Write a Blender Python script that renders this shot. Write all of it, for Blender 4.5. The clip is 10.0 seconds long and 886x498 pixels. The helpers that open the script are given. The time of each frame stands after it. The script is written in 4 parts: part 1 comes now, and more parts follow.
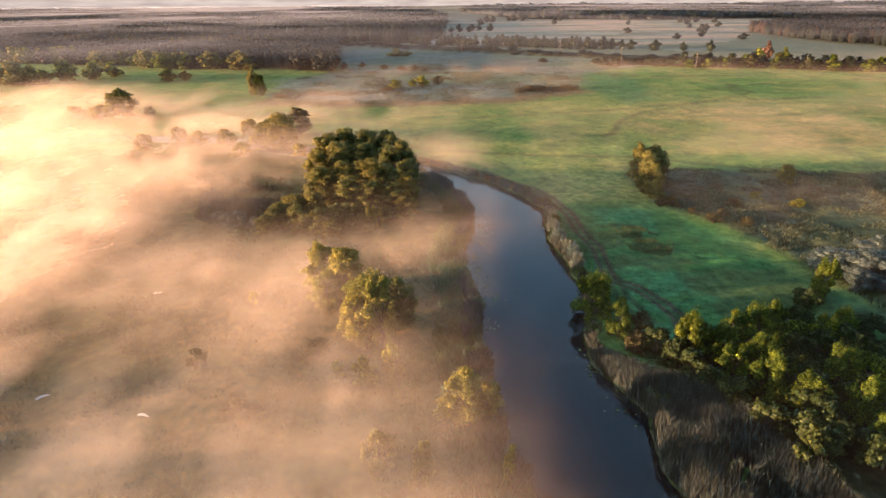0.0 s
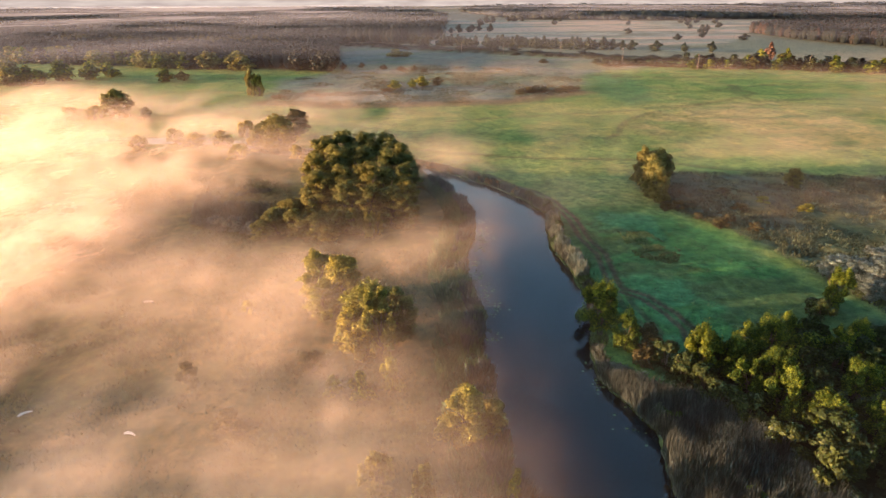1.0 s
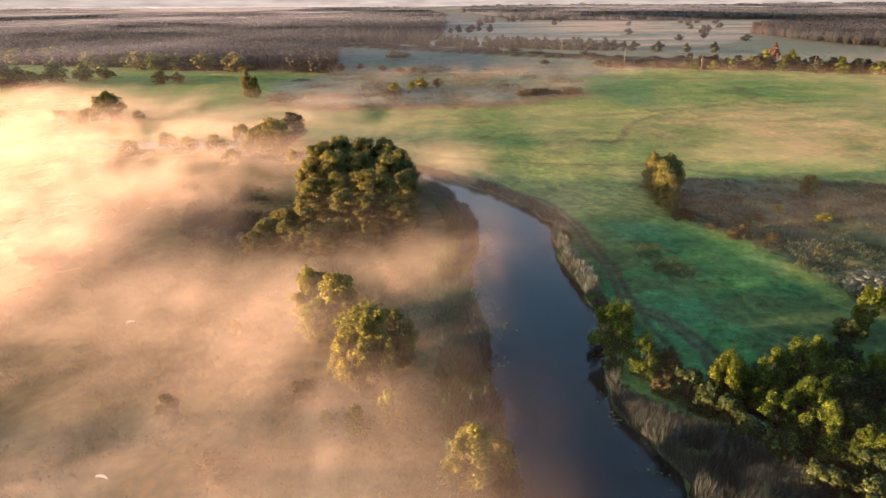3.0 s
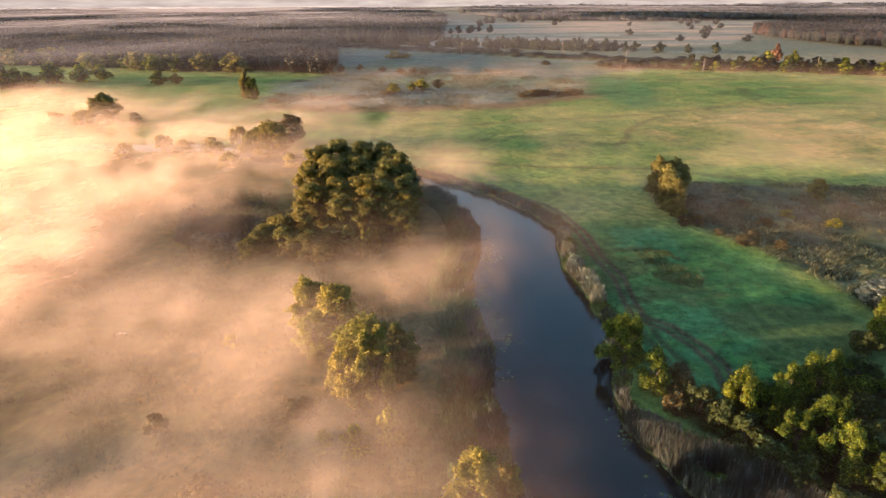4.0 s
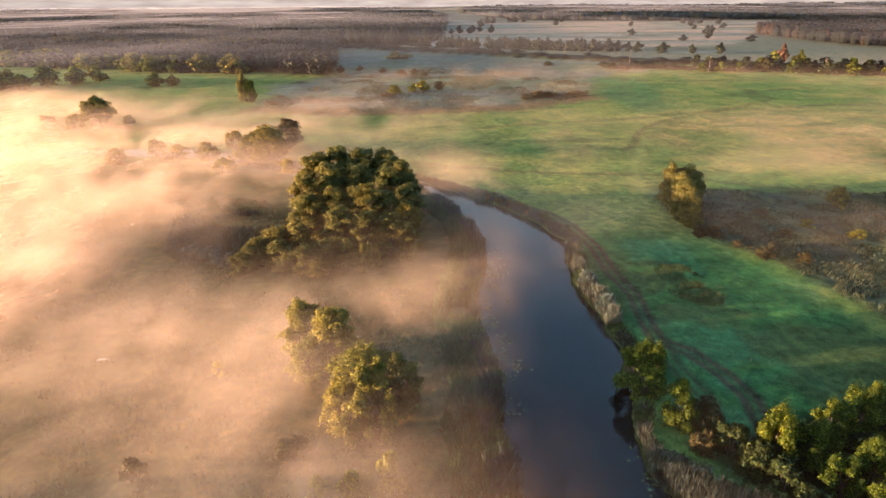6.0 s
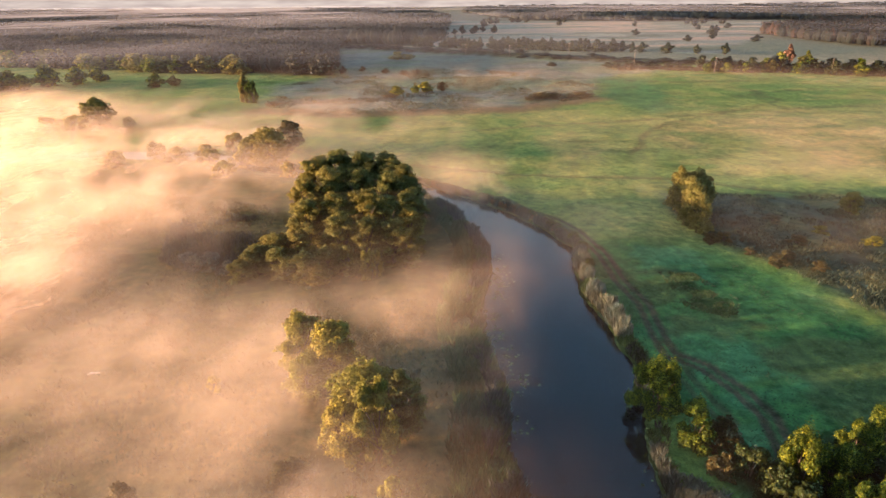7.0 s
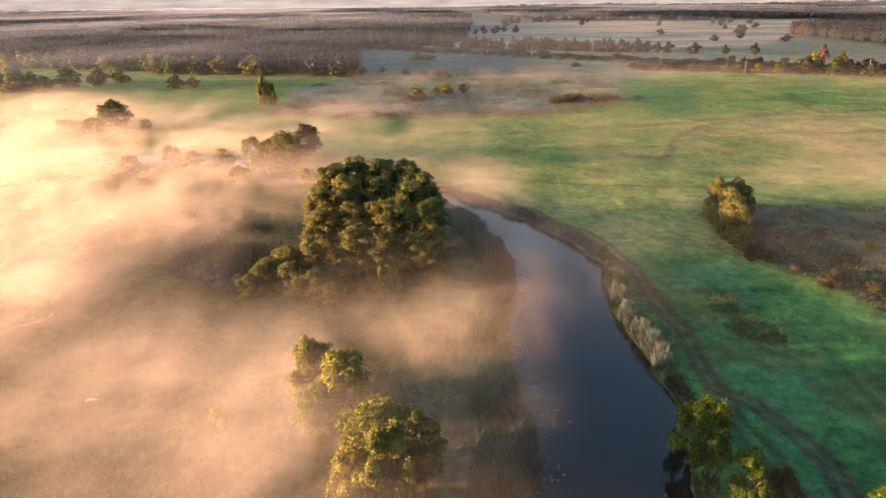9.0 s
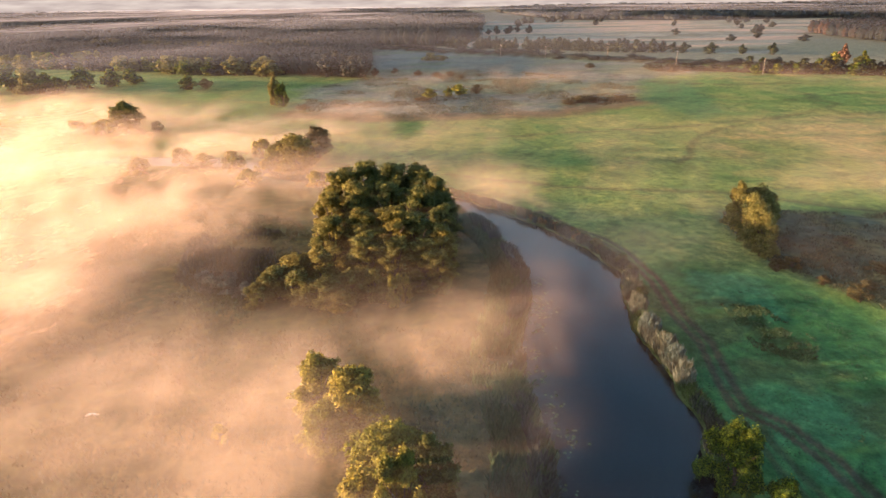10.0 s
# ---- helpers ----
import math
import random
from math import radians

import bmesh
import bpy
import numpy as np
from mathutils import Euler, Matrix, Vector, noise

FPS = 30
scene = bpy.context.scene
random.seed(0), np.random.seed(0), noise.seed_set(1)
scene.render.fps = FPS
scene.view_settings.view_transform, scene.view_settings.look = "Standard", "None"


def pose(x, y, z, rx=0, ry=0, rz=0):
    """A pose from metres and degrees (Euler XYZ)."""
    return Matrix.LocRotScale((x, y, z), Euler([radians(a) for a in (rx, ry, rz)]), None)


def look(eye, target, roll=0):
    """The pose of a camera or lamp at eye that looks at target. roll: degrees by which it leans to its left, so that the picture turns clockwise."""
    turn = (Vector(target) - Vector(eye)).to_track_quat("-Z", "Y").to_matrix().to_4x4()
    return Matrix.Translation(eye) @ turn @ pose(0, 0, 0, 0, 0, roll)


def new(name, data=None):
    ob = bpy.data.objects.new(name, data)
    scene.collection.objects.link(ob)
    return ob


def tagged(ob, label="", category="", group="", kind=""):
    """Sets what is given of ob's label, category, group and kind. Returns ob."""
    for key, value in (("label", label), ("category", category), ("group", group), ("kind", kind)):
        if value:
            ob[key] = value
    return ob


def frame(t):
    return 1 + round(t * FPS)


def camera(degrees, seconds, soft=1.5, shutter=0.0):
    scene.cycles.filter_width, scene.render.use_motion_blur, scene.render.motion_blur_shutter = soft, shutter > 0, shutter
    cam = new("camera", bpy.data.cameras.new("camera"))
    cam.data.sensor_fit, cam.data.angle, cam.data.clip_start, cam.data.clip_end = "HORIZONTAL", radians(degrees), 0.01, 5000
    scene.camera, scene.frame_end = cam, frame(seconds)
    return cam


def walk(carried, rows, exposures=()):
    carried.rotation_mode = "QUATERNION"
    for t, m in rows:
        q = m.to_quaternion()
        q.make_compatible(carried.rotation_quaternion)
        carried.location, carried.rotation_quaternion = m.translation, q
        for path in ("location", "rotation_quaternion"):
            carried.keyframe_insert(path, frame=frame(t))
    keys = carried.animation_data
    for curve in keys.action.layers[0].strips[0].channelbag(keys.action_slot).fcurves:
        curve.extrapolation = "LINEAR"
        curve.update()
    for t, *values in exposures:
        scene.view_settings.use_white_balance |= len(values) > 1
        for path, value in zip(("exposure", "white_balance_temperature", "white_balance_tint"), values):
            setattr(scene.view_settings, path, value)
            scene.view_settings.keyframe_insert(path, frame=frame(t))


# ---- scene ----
cam = camera(73.0, 10.0)
PATH = [
    (0, (-0.082, 0.225, 45.142), (0.055, 2.066, 44.371), -0.4),
    (0.5, (-0.033, 1.923, 45.054), (0.105, 3.763, 44.285), -0.3),
    (1, (-0.016, 3.594, 45.026), (0.123, 5.435, 44.256), -0.3),
    (1.5, (0.035, 5.231, 44.974), (0.175, 7.072, 44.204), -0.3),
    (2, (0.008, 6.878, 44.924), (0.149, 8.719, 44.155), -0.2),
    (2.5, (0.036, 8.525, 44.902), (0.177, 10.366, 44.133), -0.3),
    (4, (0.041, 13.522, 44.94), (0.183, 15.363, 44.172), -0.3),
    (4.5, (0.027, 15.193, 44.935), (0.168, 17.034, 44.168), -0.3),
    (5, (0.005, 16.868, 44.947), (0.147, 18.709, 44.18), -0.4),
    (5.5, (0.001, 18.568, 44.969), (0.142, 20.409, 44.201), -0.4),
    (7, (0.032, 23.61, 45.039), (0.164, 25.452, 44.271), -0.4),
    (7.5, (0.018, 25.328, 45.02), (0.137, 27.171, 44.252), -0.5),
    (8, (-0.002, 27.069, 45.059), (0.101, 28.912, 44.29), -0.5),
    (8.5, (-0.018, 28.783, 45.028), (0.068, 30.628, 44.261), -0.6),
    (9, (-0.002, 30.569, 45.016), (0.068, 32.415, 44.248), -0.6),
    (9.5, (-0.024, 32.317, 45.036), (0.028, 34.163, 44.268), -0.7),
    (10, (-0.025, 33.993, 45.052), (0.006, 35.84, 44.285), -0.8),
]
walk(cam, [(t, look(eye, target, roll)) for t, eye, target, roll in PATH],
     exposures=[(0.0, 2.15), (10.0, 2.15)])

# ---- light: low sun from the side, clear sky ----
SUN_TO = Vector((-0.985, -0.03, 0.08)).normalized()
world = bpy.data.worlds.new("world")
scene.world = world
world.use_nodes = True
wt = world.node_tree
sky = wt.nodes.new("ShaderNodeTexSky")
sky.sky_type = "NISHITA"
sky.sun_disc = False
sky.sun_elevation = math.asin(SUN_TO.z)
sky.sun_rotation = math.atan2(SUN_TO.x, SUN_TO.y)
sky.altitude = 100
sky.air_density, sky.dust_density, sky.ozone_density = 1.0, 3.0, 2.0
wt.nodes["Background"].inputs[1].default_value = 0.16
wt.links.new(sky.outputs[0], wt.nodes["Background"].inputs[0])
sun_data = bpy.data.lights.new("sun", "SUN")
sun_data.energy, sun_data.angle, sun_data.color = 5.0, radians(0.8), (1.0, 0.58, 0.35)
sun = new("sun", sun_data)
sun.matrix_world = look((-200, 30, 60), Vector((-200, 30, 60)) - SUN_TO)
scene.cycles.transparent_max_bounces = 32


# ---- small tools ----
def smooth(a, b, v):
    k = np.clip((v - a) / (b - a), 0, 1)
    return k * k * (3 - 2 * k)


def lattice(ix, iy, seed):
    h = ix.astype(np.int64).astype(np.uint64) * np.uint64(0x9E3779B97F4A7C15) + iy.astype(np.int64).astype(np.uint64) * np.uint64(0xC2B2AE3D27D4EB4F)
    h = h + np.uint64((seed * 0x165667B19E3779F9) & 0xFFFFFFFFFFFFFFFF)
    h = (h ^ (h >> np.uint64(31))) * np.uint64(0xBF58476D1CE4E5B9)
    h = (h ^ (h >> np.uint64(29))) * np.uint64(0x94D049BB133111EB)
    return ((h >> np.uint64(40)) & np.uint64(0xFFFF)).astype(float) / 65535.0


def vnoise(x, y, seed=0):
    x, y = np.atleast_1d(np.asarray(x, float)), np.atleast_1d(np.asarray(y, float))
    ix, iy = np.floor(x), np.floor(y)
    fx, fy = x - ix, y - iy
    fx, fy = fx * fx * (3 - 2 * fx), fy * fy * (3 - 2 * fy)
    a, b = lattice(ix, iy, seed), lattice(ix + 1, iy, seed)
    c, d = lattice(ix, iy + 1, seed), lattice(ix + 1, iy + 1, seed)
    return (a * (1 - fx) + b * fx) * (1 - fy) + (c * (1 - fx) + d * fx) * fy


def fbm(x, y, size, seed=0, octaves=4):
    total, weight = 0.0, 0.0
    for k in range(octaves):
        total = total + vnoise(np.asarray(x) / size * 2 ** k + 17.3 * k, np.asarray(y) / size * 2 ** k + 5.1 * k, seed + k) * 0.5 ** k
        weight += 0.5 ** k
    return total / weight


def line_distance(x, y, pts):
    best = np.full(np.shape(x), 1e9)
    for (ax, ay), (bx, by) in zip(pts[:-1], pts[1:]):
        dx, dy = bx - ax, by - ay
        k = np.clip(((x - ax) * dx + (y - ay) * dy) / (dx * dx + dy * dy), 0, 1)
        best = np.minimum(best, np.hypot(x - ax - k * dx, y - ay - k * dy))
    return best


def inside(x, y, pts):
    odd = np.zeros(np.shape(x), bool)
    for (ax, ay), (bx, by) in zip(pts, pts[1:] + pts[:1]):
        cross = (ay > y) != (by > y)
        odd ^= cross & (x < (bx - ax) * (y - ay) / ((by - ay) if by != ay else 1e-9) + ax)
    return odd


def area_distance(x, y, pts):
    """Distance to the edge of an area: negative inside."""
    d = line_distance(x, y, pts + pts[:1])
    return np.where(inside(x, y, pts), -d, d)


def mesh_of(name, verts, faces, material=None):
    verts, faces = np.asarray(verts, np.float32), np.asarray(faces, np.int32)
    me = bpy.data.meshes.new(name)
    me.vertices.add(len(verts))
    me.vertices.foreach_set("co", verts.ravel())
    n, k = faces.shape
    me.loops.add(n * k)
    me.loops.foreach_set("vertex_index", faces.ravel())
    me.polygons.add(n)
    me.polygons.foreach_set("loop_start", np.arange(0, n * k, k, dtype=np.int32))
    me.update(calc_edges=True)
    if material:
        me.materials.append(material)
    return me


def soft_normals(me, normals):
    """Leaf sprays shade like the billow that they sit on."""
    me.polygons.foreach_set("use_smooth", np.ones(len(me.polygons), bool))
    me.normals_split_custom_set_from_vertices(normals.astype(np.float32))
    return me


def smooth_shading(me):
    me.polygons.foreach_set("use_smooth", np.ones(len(me.polygons), bool))
    return me


def part(name, data, parent, label=""):
    ob = new(name, data)
    ob.parent = parent
    return tagged(ob, label)


def soup(chunks):
    """Joins (verts, faces) pairs with the same number of corners."""
    vs, fs, base = [], [], 0
    for v, f in chunks:
        vs.append(v)
        fs.append(np.asarray(f) + base)
        base += len(v)
    return np.concatenate(vs), np.concatenate(fs)


# ---- materials ----
def nodes_of(name):
    m = bpy.data.materials.new(name)
    m.use_nodes = True
    t = m.node_tree
    return m, t, t.nodes["Principled BSDF"]


def node(t, kind, **inputs):
    n = t.nodes.new(kind)
    for key, value in inputs.items():
        n.inputs[key.replace("_", " ")].default_value = value
    return n


def mixer(t, blend, fac, a, b):
    n = t.nodes.new("ShaderNodeMix")
    n.data_type, n.blend_type = "RGBA", blend
    for socket, value in ((n.inputs[0], fac), (n.inputs[6], a), (n.inputs[7], b)):
        if isinstance(value, (int, float)):
            socket.default_value = value
        elif isinstance(value, tuple):
            socket.default_value = (*value, 1) if len(value) == 3 else value
        else:
            t.links.new(value, socket)
    return n.outputs[2]


def ramp(t, source, stops):
    n = t.nodes.new("ShaderNodeValToRGB")
    e = n.color_ramp.elements
    while len(e) < len(stops):
        e.new(0.5)
    for el, (p, c) in zip(e, stops):
        el.position, el.color = p, (*c, 1)
    t.links.new(source, n.inputs[0])
    return n.outputs[0]


def noise_node(t, scale, detail=4.0, rough=0.55, stretch=None, twist=0.0):
    geo = t.nodes.new("ShaderNodeNewGeometry")
    n = node(t, "ShaderNodeTexNoise", Scale=scale, Detail=detail, Roughness=rough, Distortion=twist)
    src = geo.outputs["Position"]
    if stretch:
        mp = t.nodes.new("ShaderNodeMapping")
        mp.inputs["Scale"].default_value = stretch
        t.links.new(src, mp.inputs[0])
        src = mp.outputs[0]
    t.links.new(src, n.inputs["Vector"])
    return n.outputs[0]


def foliage(name, dark, light, tip, translucent=0.35):
    """Leaves: hue shifts from tree to tree, from spray to spray and over the crown."""
    m, t, p = nodes_of(name)
    geo = t.nodes.new("ShaderNodeNewGeometry")
    info = t.nodes.new("ShaderNodeObjectInfo")
    c = ramp(t, geo.outputs["Random Per Island"], [(0.0, dark), (0.6, light), (1.0, tip)])
    c = mixer(t, "MULTIPLY", 0.7, c, ramp(t, noise_node(t, 0.6, 3), [(0.3, (0.55, 0.6, 0.55)), (0.7, (1.25, 1.2, 1.1))]))
    c = mixer(t, "MULTIPLY", 0.6, c, ramp(t, info.outputs["Random"], [(0.0, (0.75, 0.85, 0.8)), (0.5, (1, 1, 1)), (1.0, (1.3, 1.1, 0.8))]))
    t.links.new(c, p.inputs["Base Color"])
    p.inputs["Roughness"].default_value = 0.6
    p.inputs["Specular IOR Level"].default_value = 0.25
    tr = t.nodes.new("ShaderNodeBsdfTranslucent")
    t.links.new(c, tr.inputs["Color"])
    mx = t.nodes.new("ShaderNodeMixShader")
    mx.inputs[0].default_value = translucent
    t.links.new(p.outputs[0], mx.inputs[1])
    t.links.new(tr.outputs[0], mx.inputs[2])
    t.links.new(mx.outputs[0], t.nodes["Material Output"].inputs["Surface"])
    return m


def plain(name, a, b, scale, rough=0.85, bump=0.3):
    """A two-tone surface with grain at two sizes and fine relief."""
    m, t, p = nodes_of(name)
    c = ramp(t, noise_node(t, scale, 5), [(0.3, a), (0.7, b)])
    c = mixer(t, "MULTIPLY", 0.6, c, ramp(t, noise_node(t, scale * 0.12, 3), [(0.3, (0.6, 0.6, 0.6)), (0.7, (1.2, 1.2, 1.2))]))
    t.links.new(c, p.inputs["Base Color"])
    p.inputs["Roughness"].default_value = rough
    bp = node(t, "ShaderNodeBump", Strength=bump, Distance=0.05)
    t.links.new(noise_node(t, scale * 2, 5), bp.inputs["Height"])
    t.links.new(bp.outputs[0], p.inputs["Normal"])
    return m


WILLOW = foliage("willow_leaves", (0.13, 0.135, 0.045), (0.23, 0.23, 0.075), (0.34, 0.33, 0.11), 0.58)
MAPLE = foliage("maple_leaves", (0.03, 0.055, 0.012), (0.1, 0.155, 0.018), (0.31, 0.36, 0.035), 0.45)
SILVER = foliage("silver_willow_leaves", (0.07, 0.1, 0.095), (0.13, 0.17, 0.165), (0.2, 0.25, 0.24))
PINE = foliage("pine_needles", (0.012, 0.022, 0.012), (0.025, 0.04, 0.018), (0.05, 0.06, 0.025), 0.1)
WOODS = foliage("far_woods", (0.012, 0.02, 0.019), (0.015, 0.024, 0.021), (0.019, 0.028, 0.022), 0.05)
YELLOW = foliage("yellowing_leaves", (0.09, 0.11, 0.02), (0.2, 0.22, 0.03), (0.32, 0.32, 0.05), 0.35)
RUSSET = foliage("russet_leaves", (0.13, 0.07, 0.05), (0.24, 0.13, 0.09), (0.34, 0.2, 0.14), 0.3)
BROWN = foliage("brown_shrub", (0.05, 0.05, 0.025), (0.09, 0.085, 0.035), (0.15, 0.125, 0.05), 0.3)
THICKET = foliage("dark_thicket_leaves", (0.02, 0.035, 0.012), (0.045, 0.07, 0.02), (0.09, 0.12, 0.03), 0.2)
REED = foliage("reed_blades", (0.025, 0.038, 0.042), (0.045, 0.063, 0.069), (0.09, 0.118, 0.126), 0.05)
REED_GREEN = foliage("sedge_blades", (0.035, 0.075, 0.035), (0.06, 0.115, 0.055), (0.1, 0.16, 0.075), 0.2)
TUFT = foliage("scrub_tufts", (0.035, 0.05, 0.035), (0.06, 0.075, 0.045), (0.13, 0.14, 0.07), 0.2)
PINE_RED = foliage("red_pine_woods", (0.012, 0.02, 0.016), (0.02, 0.026, 0.018), (0.07, 0.038, 0.024), 0.1)
RUSSET_REED = foliage("russet_weeds", (0.08, 0.06, 0.035), (0.14, 0.09, 0.05), (0.24, 0.14, 0.08), 0.3)
BLEACHED = plain("bleached_wood", (0.55, 0.52, 0.48), (0.75, 0.72, 0.68), 5.0, 0.8, 0.3)
GOLDEN = foliage("golden_olive_leaves", (0.19, 0.18, 0.05), (0.31, 0.3, 0.07), (0.43, 0.41, 0.1), 0.58)
BARK = plain("bark", (0.06, 0.045, 0.03), (0.15, 0.12, 0.09), 6.0, 0.9, 0.6)
POLE_WOOD = plain("pole_wood", (0.14, 0.12, 0.1), (0.22, 0.19, 0.16), 3.0, 0.85, 0.3)
WALL_PAINT = plain("white_render", (0.62, 0.6, 0.56), (0.75, 0.73, 0.7), 1.0, 0.8, 0.1)
ROOF_SHEET = plain("roof_sheet", (0.2, 0.2, 0.21), (0.3, 0.3, 0.3), 1.0, 0.6, 0.1)
GLASS_DARK = plain("dark_window", (0.02, 0.02, 0.025), (0.04, 0.04, 0.045), 1.0, 0.15, 0.0)
LILY = foliage("lily_leaves", (0.05, 0.09, 0.04), (0.09, 0.14, 0.06), (0.14, 0.18, 0.08), 0.1)


def ground_material():
    m, t, p = nodes_of("meadow")
    at = t.nodes.new("ShaderNodeAttribute")
    at.attribute_name = "tint"
    c = at.outputs["Color"]
    c = mixer(t, "MULTIPLY", 0.8, c, ramp(t, noise_node(t, 0.55, 6, 0.65), [(0.3, (0.42, 0.5, 0.45)), (0.5, (0.95, 0.95, 0.95)), (0.7, (1.6, 1.45, 1.3))]))
    c = mixer(t, "MULTIPLY", 0.75, c, ramp(t, noise_node(t, 0.25, 5, 0.7, (1, 0.8, 1), 0.6), [(0.35, (0.6, 0.72, 0.62)), (0.5, (1.0, 1.0, 1.0)), (0.66, (1.45, 1.25, 1.1))]))
    c = mixer(t, "MULTIPLY", 0.7, c, ramp(t, noise_node(t, 0.09, 4, 0.6, (1, 1.1, 1)), [(0.3, (0.62, 0.7, 0.66)), (0.7, (1.35, 1.25, 1.1))]))
    c = mixer(t, "MULTIPLY", 0.5, c, ramp(t, noise_node(t, 4.0, 3, 0.7), [(0.3, (0.55, 0.55, 0.55)), (0.7, (1.4, 1.4, 1.4))]))
    t.links.new(c, p.inputs["Base Color"])
    p.inputs["Roughness"].default_value = 0.95
    p.inputs["Specular IOR Level"].default_value = 0.1
    b1 = node(t, "ShaderNodeBump", Strength=0.7, Distance=0.35)
    t.links.new(noise_node(t, 1.1, 6, 0.65), b1.inputs["Height"])
    b2 = node(t, "ShaderNodeBump", Strength=0.5, Distance=0.8)
    t.links.new(noise_node(t, 0.22, 4, 0.6, (1, 1.8, 1)), b2.inputs["Height"])
    t.links.new(b1.outputs[0], b2.inputs["Normal"])
    t.links.new(b2.outputs[0], p.inputs["Normal"])
    return m


def water_material():
    m, t, p = nodes_of("river_water")
    t.links.new(ramp(t, noise_node(t, 0.05, 3), [(0.3, (0.006, 0.01, 0.012)), (0.7, (0.012, 0.017, 0.018))]), p.inputs["Base Color"])
    p.inputs["Roughness"].default_value = 0.04
    p.inputs["IOR"].default_value = 1.33
    p.inputs["Specular IOR Level"].default_value = 0.8
    b = node(t, "ShaderNodeBump", Strength=0.05, Distance=0.1)
    t.links.new(noise_node(t, 0.8, 3, 0.5, (1, 0.5, 1)), b.inputs["Height"])
    t.links.new(b.outputs[0], p.inputs["Normal"])
    return m


# ---- ground: meadow, river bed and far country as one sheet ----
RIGHT_BANK = [(27, -250), (27, 43), (26, 50), (28, 56), (27, 61), (24.5, 67), (25, 72), (27, 78), (30, 88), (30, 98), (29, 111), (31, 121),
              (33.7, 130), (30, 143), (23, 156), (15, 166.5), (5, 178), (-5, 186), (-20, 196), (-40, 208), (-65, 222), (-100, 227), (-135, 220), (-260, 232)]
LEFT_BANK = [(12, -250), (12, 45), (11, 51), (11, 68), (11, 75), (13, 85), (12.3, 92), (11.5, 98), (12, 106), (14.5, 114), (17, 131), (15.5, 145),
             (10, 160), (3, 170), (-8, 177), (-22, 186), (-42, 197), (-66, 212), (-100, 217), (-135, 207), (-260, 218)]
RIVER = RIGHT_BANK + LEFT_BANK[::-1]
EMERALD = [(31, 150), (40, 134), (60, 129), (66, 118), (70, 90), (74, 70), (60, 62), (32, 62), (31, 90), (30, 110)]
SCRUB = [(66, 163), (62, 150), (61, 133), (68, 117), (72, 100), (74, 80), (66, 64), (70, 20), (170, 20), (200, 120), (160, 150), (108, 156)]
PALE = [(-80, 700), (-58, 560), (-40, 430), (-72, 380), (-62, 309), (-26, 283), (48, 287), (92, 315), (122, 392), (185, 440), (180, 490), (54, 596)]
FARFIELD = [(30, 690), (280, 545), (460, 560), (480, 800), (900, 1300), (345, 1420), (137, 1520), (80, 1080)]
NEAR_WOODS = [(-900, 640), (-320, 545), (-168, 488), (-101, 462), (-44, 430), (-42, 450), (-58, 640), (-60, 690), (-200, 720), (-900, 840)]
DEEP_WOODS = [(-2600, 1000), (-900, 900), (-60, 720), (14, 696), (60, 800), (80, 1075), (125, 1500), (100, 2300), (-200, 2900), (-2600, 3000)]
RIGHT_WOODS = [(480, 830), (455, 640), (470, 560), (620, 520), (2000, 700), (2600, 1500), (900, 1320)]
FAR_WOODS = [(300, 1500), (560, 1330), (900, 1400), (2600, 1600), (3600, 3600), (420, 3300), (240, 2300)]
EMBANKMENT = [(-300, 900), (-68, 704), (54, 596), (180, 492), (300, 415), (600, 300), (1200, 180)]
TRACK = [(24, 163), (29, 153), (34, 146), (36.6, 139), (38, 126), (37.3, 114.5), (38.1, 106), (36.5, 96.5), (36, 91.5), (39.3, 88), (41.3, 82.4), (41.8, 77.5), (40, 70)]
BRANCH_TRACK = [(36.3, 94), (35.6, 86), (36.5, 77)]
LANE = [(-60, 205), (6, 196), (21, 189), (34, 183), (48, 180), (71, 176), (85, 168), (102, 159), (180, 128), (320, 90)]
FURROWS = [[(20, 243), (46, 250), (98, 258), (152, 279), (180, 300), (186, 332)], [(152, 279), (124, 264), (104, 250), (92, 238), (84, 225), (80, 214), (72, 205)],
           [(163, 312), (201, 330), (243, 343), (330, 340)], [(186, 332), (172, 300), (170, 277), (210, 282)], [(120, 392), (160, 372), (205, 372)]]


def river_distance(x, y):
    return area_distance(x, y, RIVER) + (fbm(x, y, 5, 11, 3) - 0.5) * 2.2


def ground_height(x, y):
    x, y = np.atleast_1d(np.asarray(x, float)), np.atleast_1d(np.asarray(y, float))
    d = river_distance(x, y)
    z = np.where(d < 0, -0.5 - 1.3 * smooth(0, 4, -d), -0.5 + 0.55 * smooth(0, 1.6, d))
    dry = smooth(0.5, 4, d)
    z = z + dry * ((fbm(x, y, 9, 21) - 0.5) * 0.5 + (fbm(x, y, 2.2, 22, 2) - 0.5) * 0.16)
    rough = smooth(2, -4, area_distance(x, y, SCRUB)) + smooth(4, -10, area_distance(x, y, PALE)) * 0.8
    z = z + dry * rough * (fbm(x, y, 4, 25, 3) - 0.45) * 0.9
    z = z - 0.18 * smooth(1.0, 0.5, np.abs(line_distance(x, y, TRACK) - 0.75)) * dry
    z = z - 0.25 * smooth(1.6, 0.4, line_distance(x, y, LANE))
    z = z + 3.0 * smooth(12, 3, line_distance(x, y, EMBANKMENT))
    z = z + smooth(700, 4000, y) * (fbm(x, y, 700, 31, 2) - 0.5) * 14
    return z


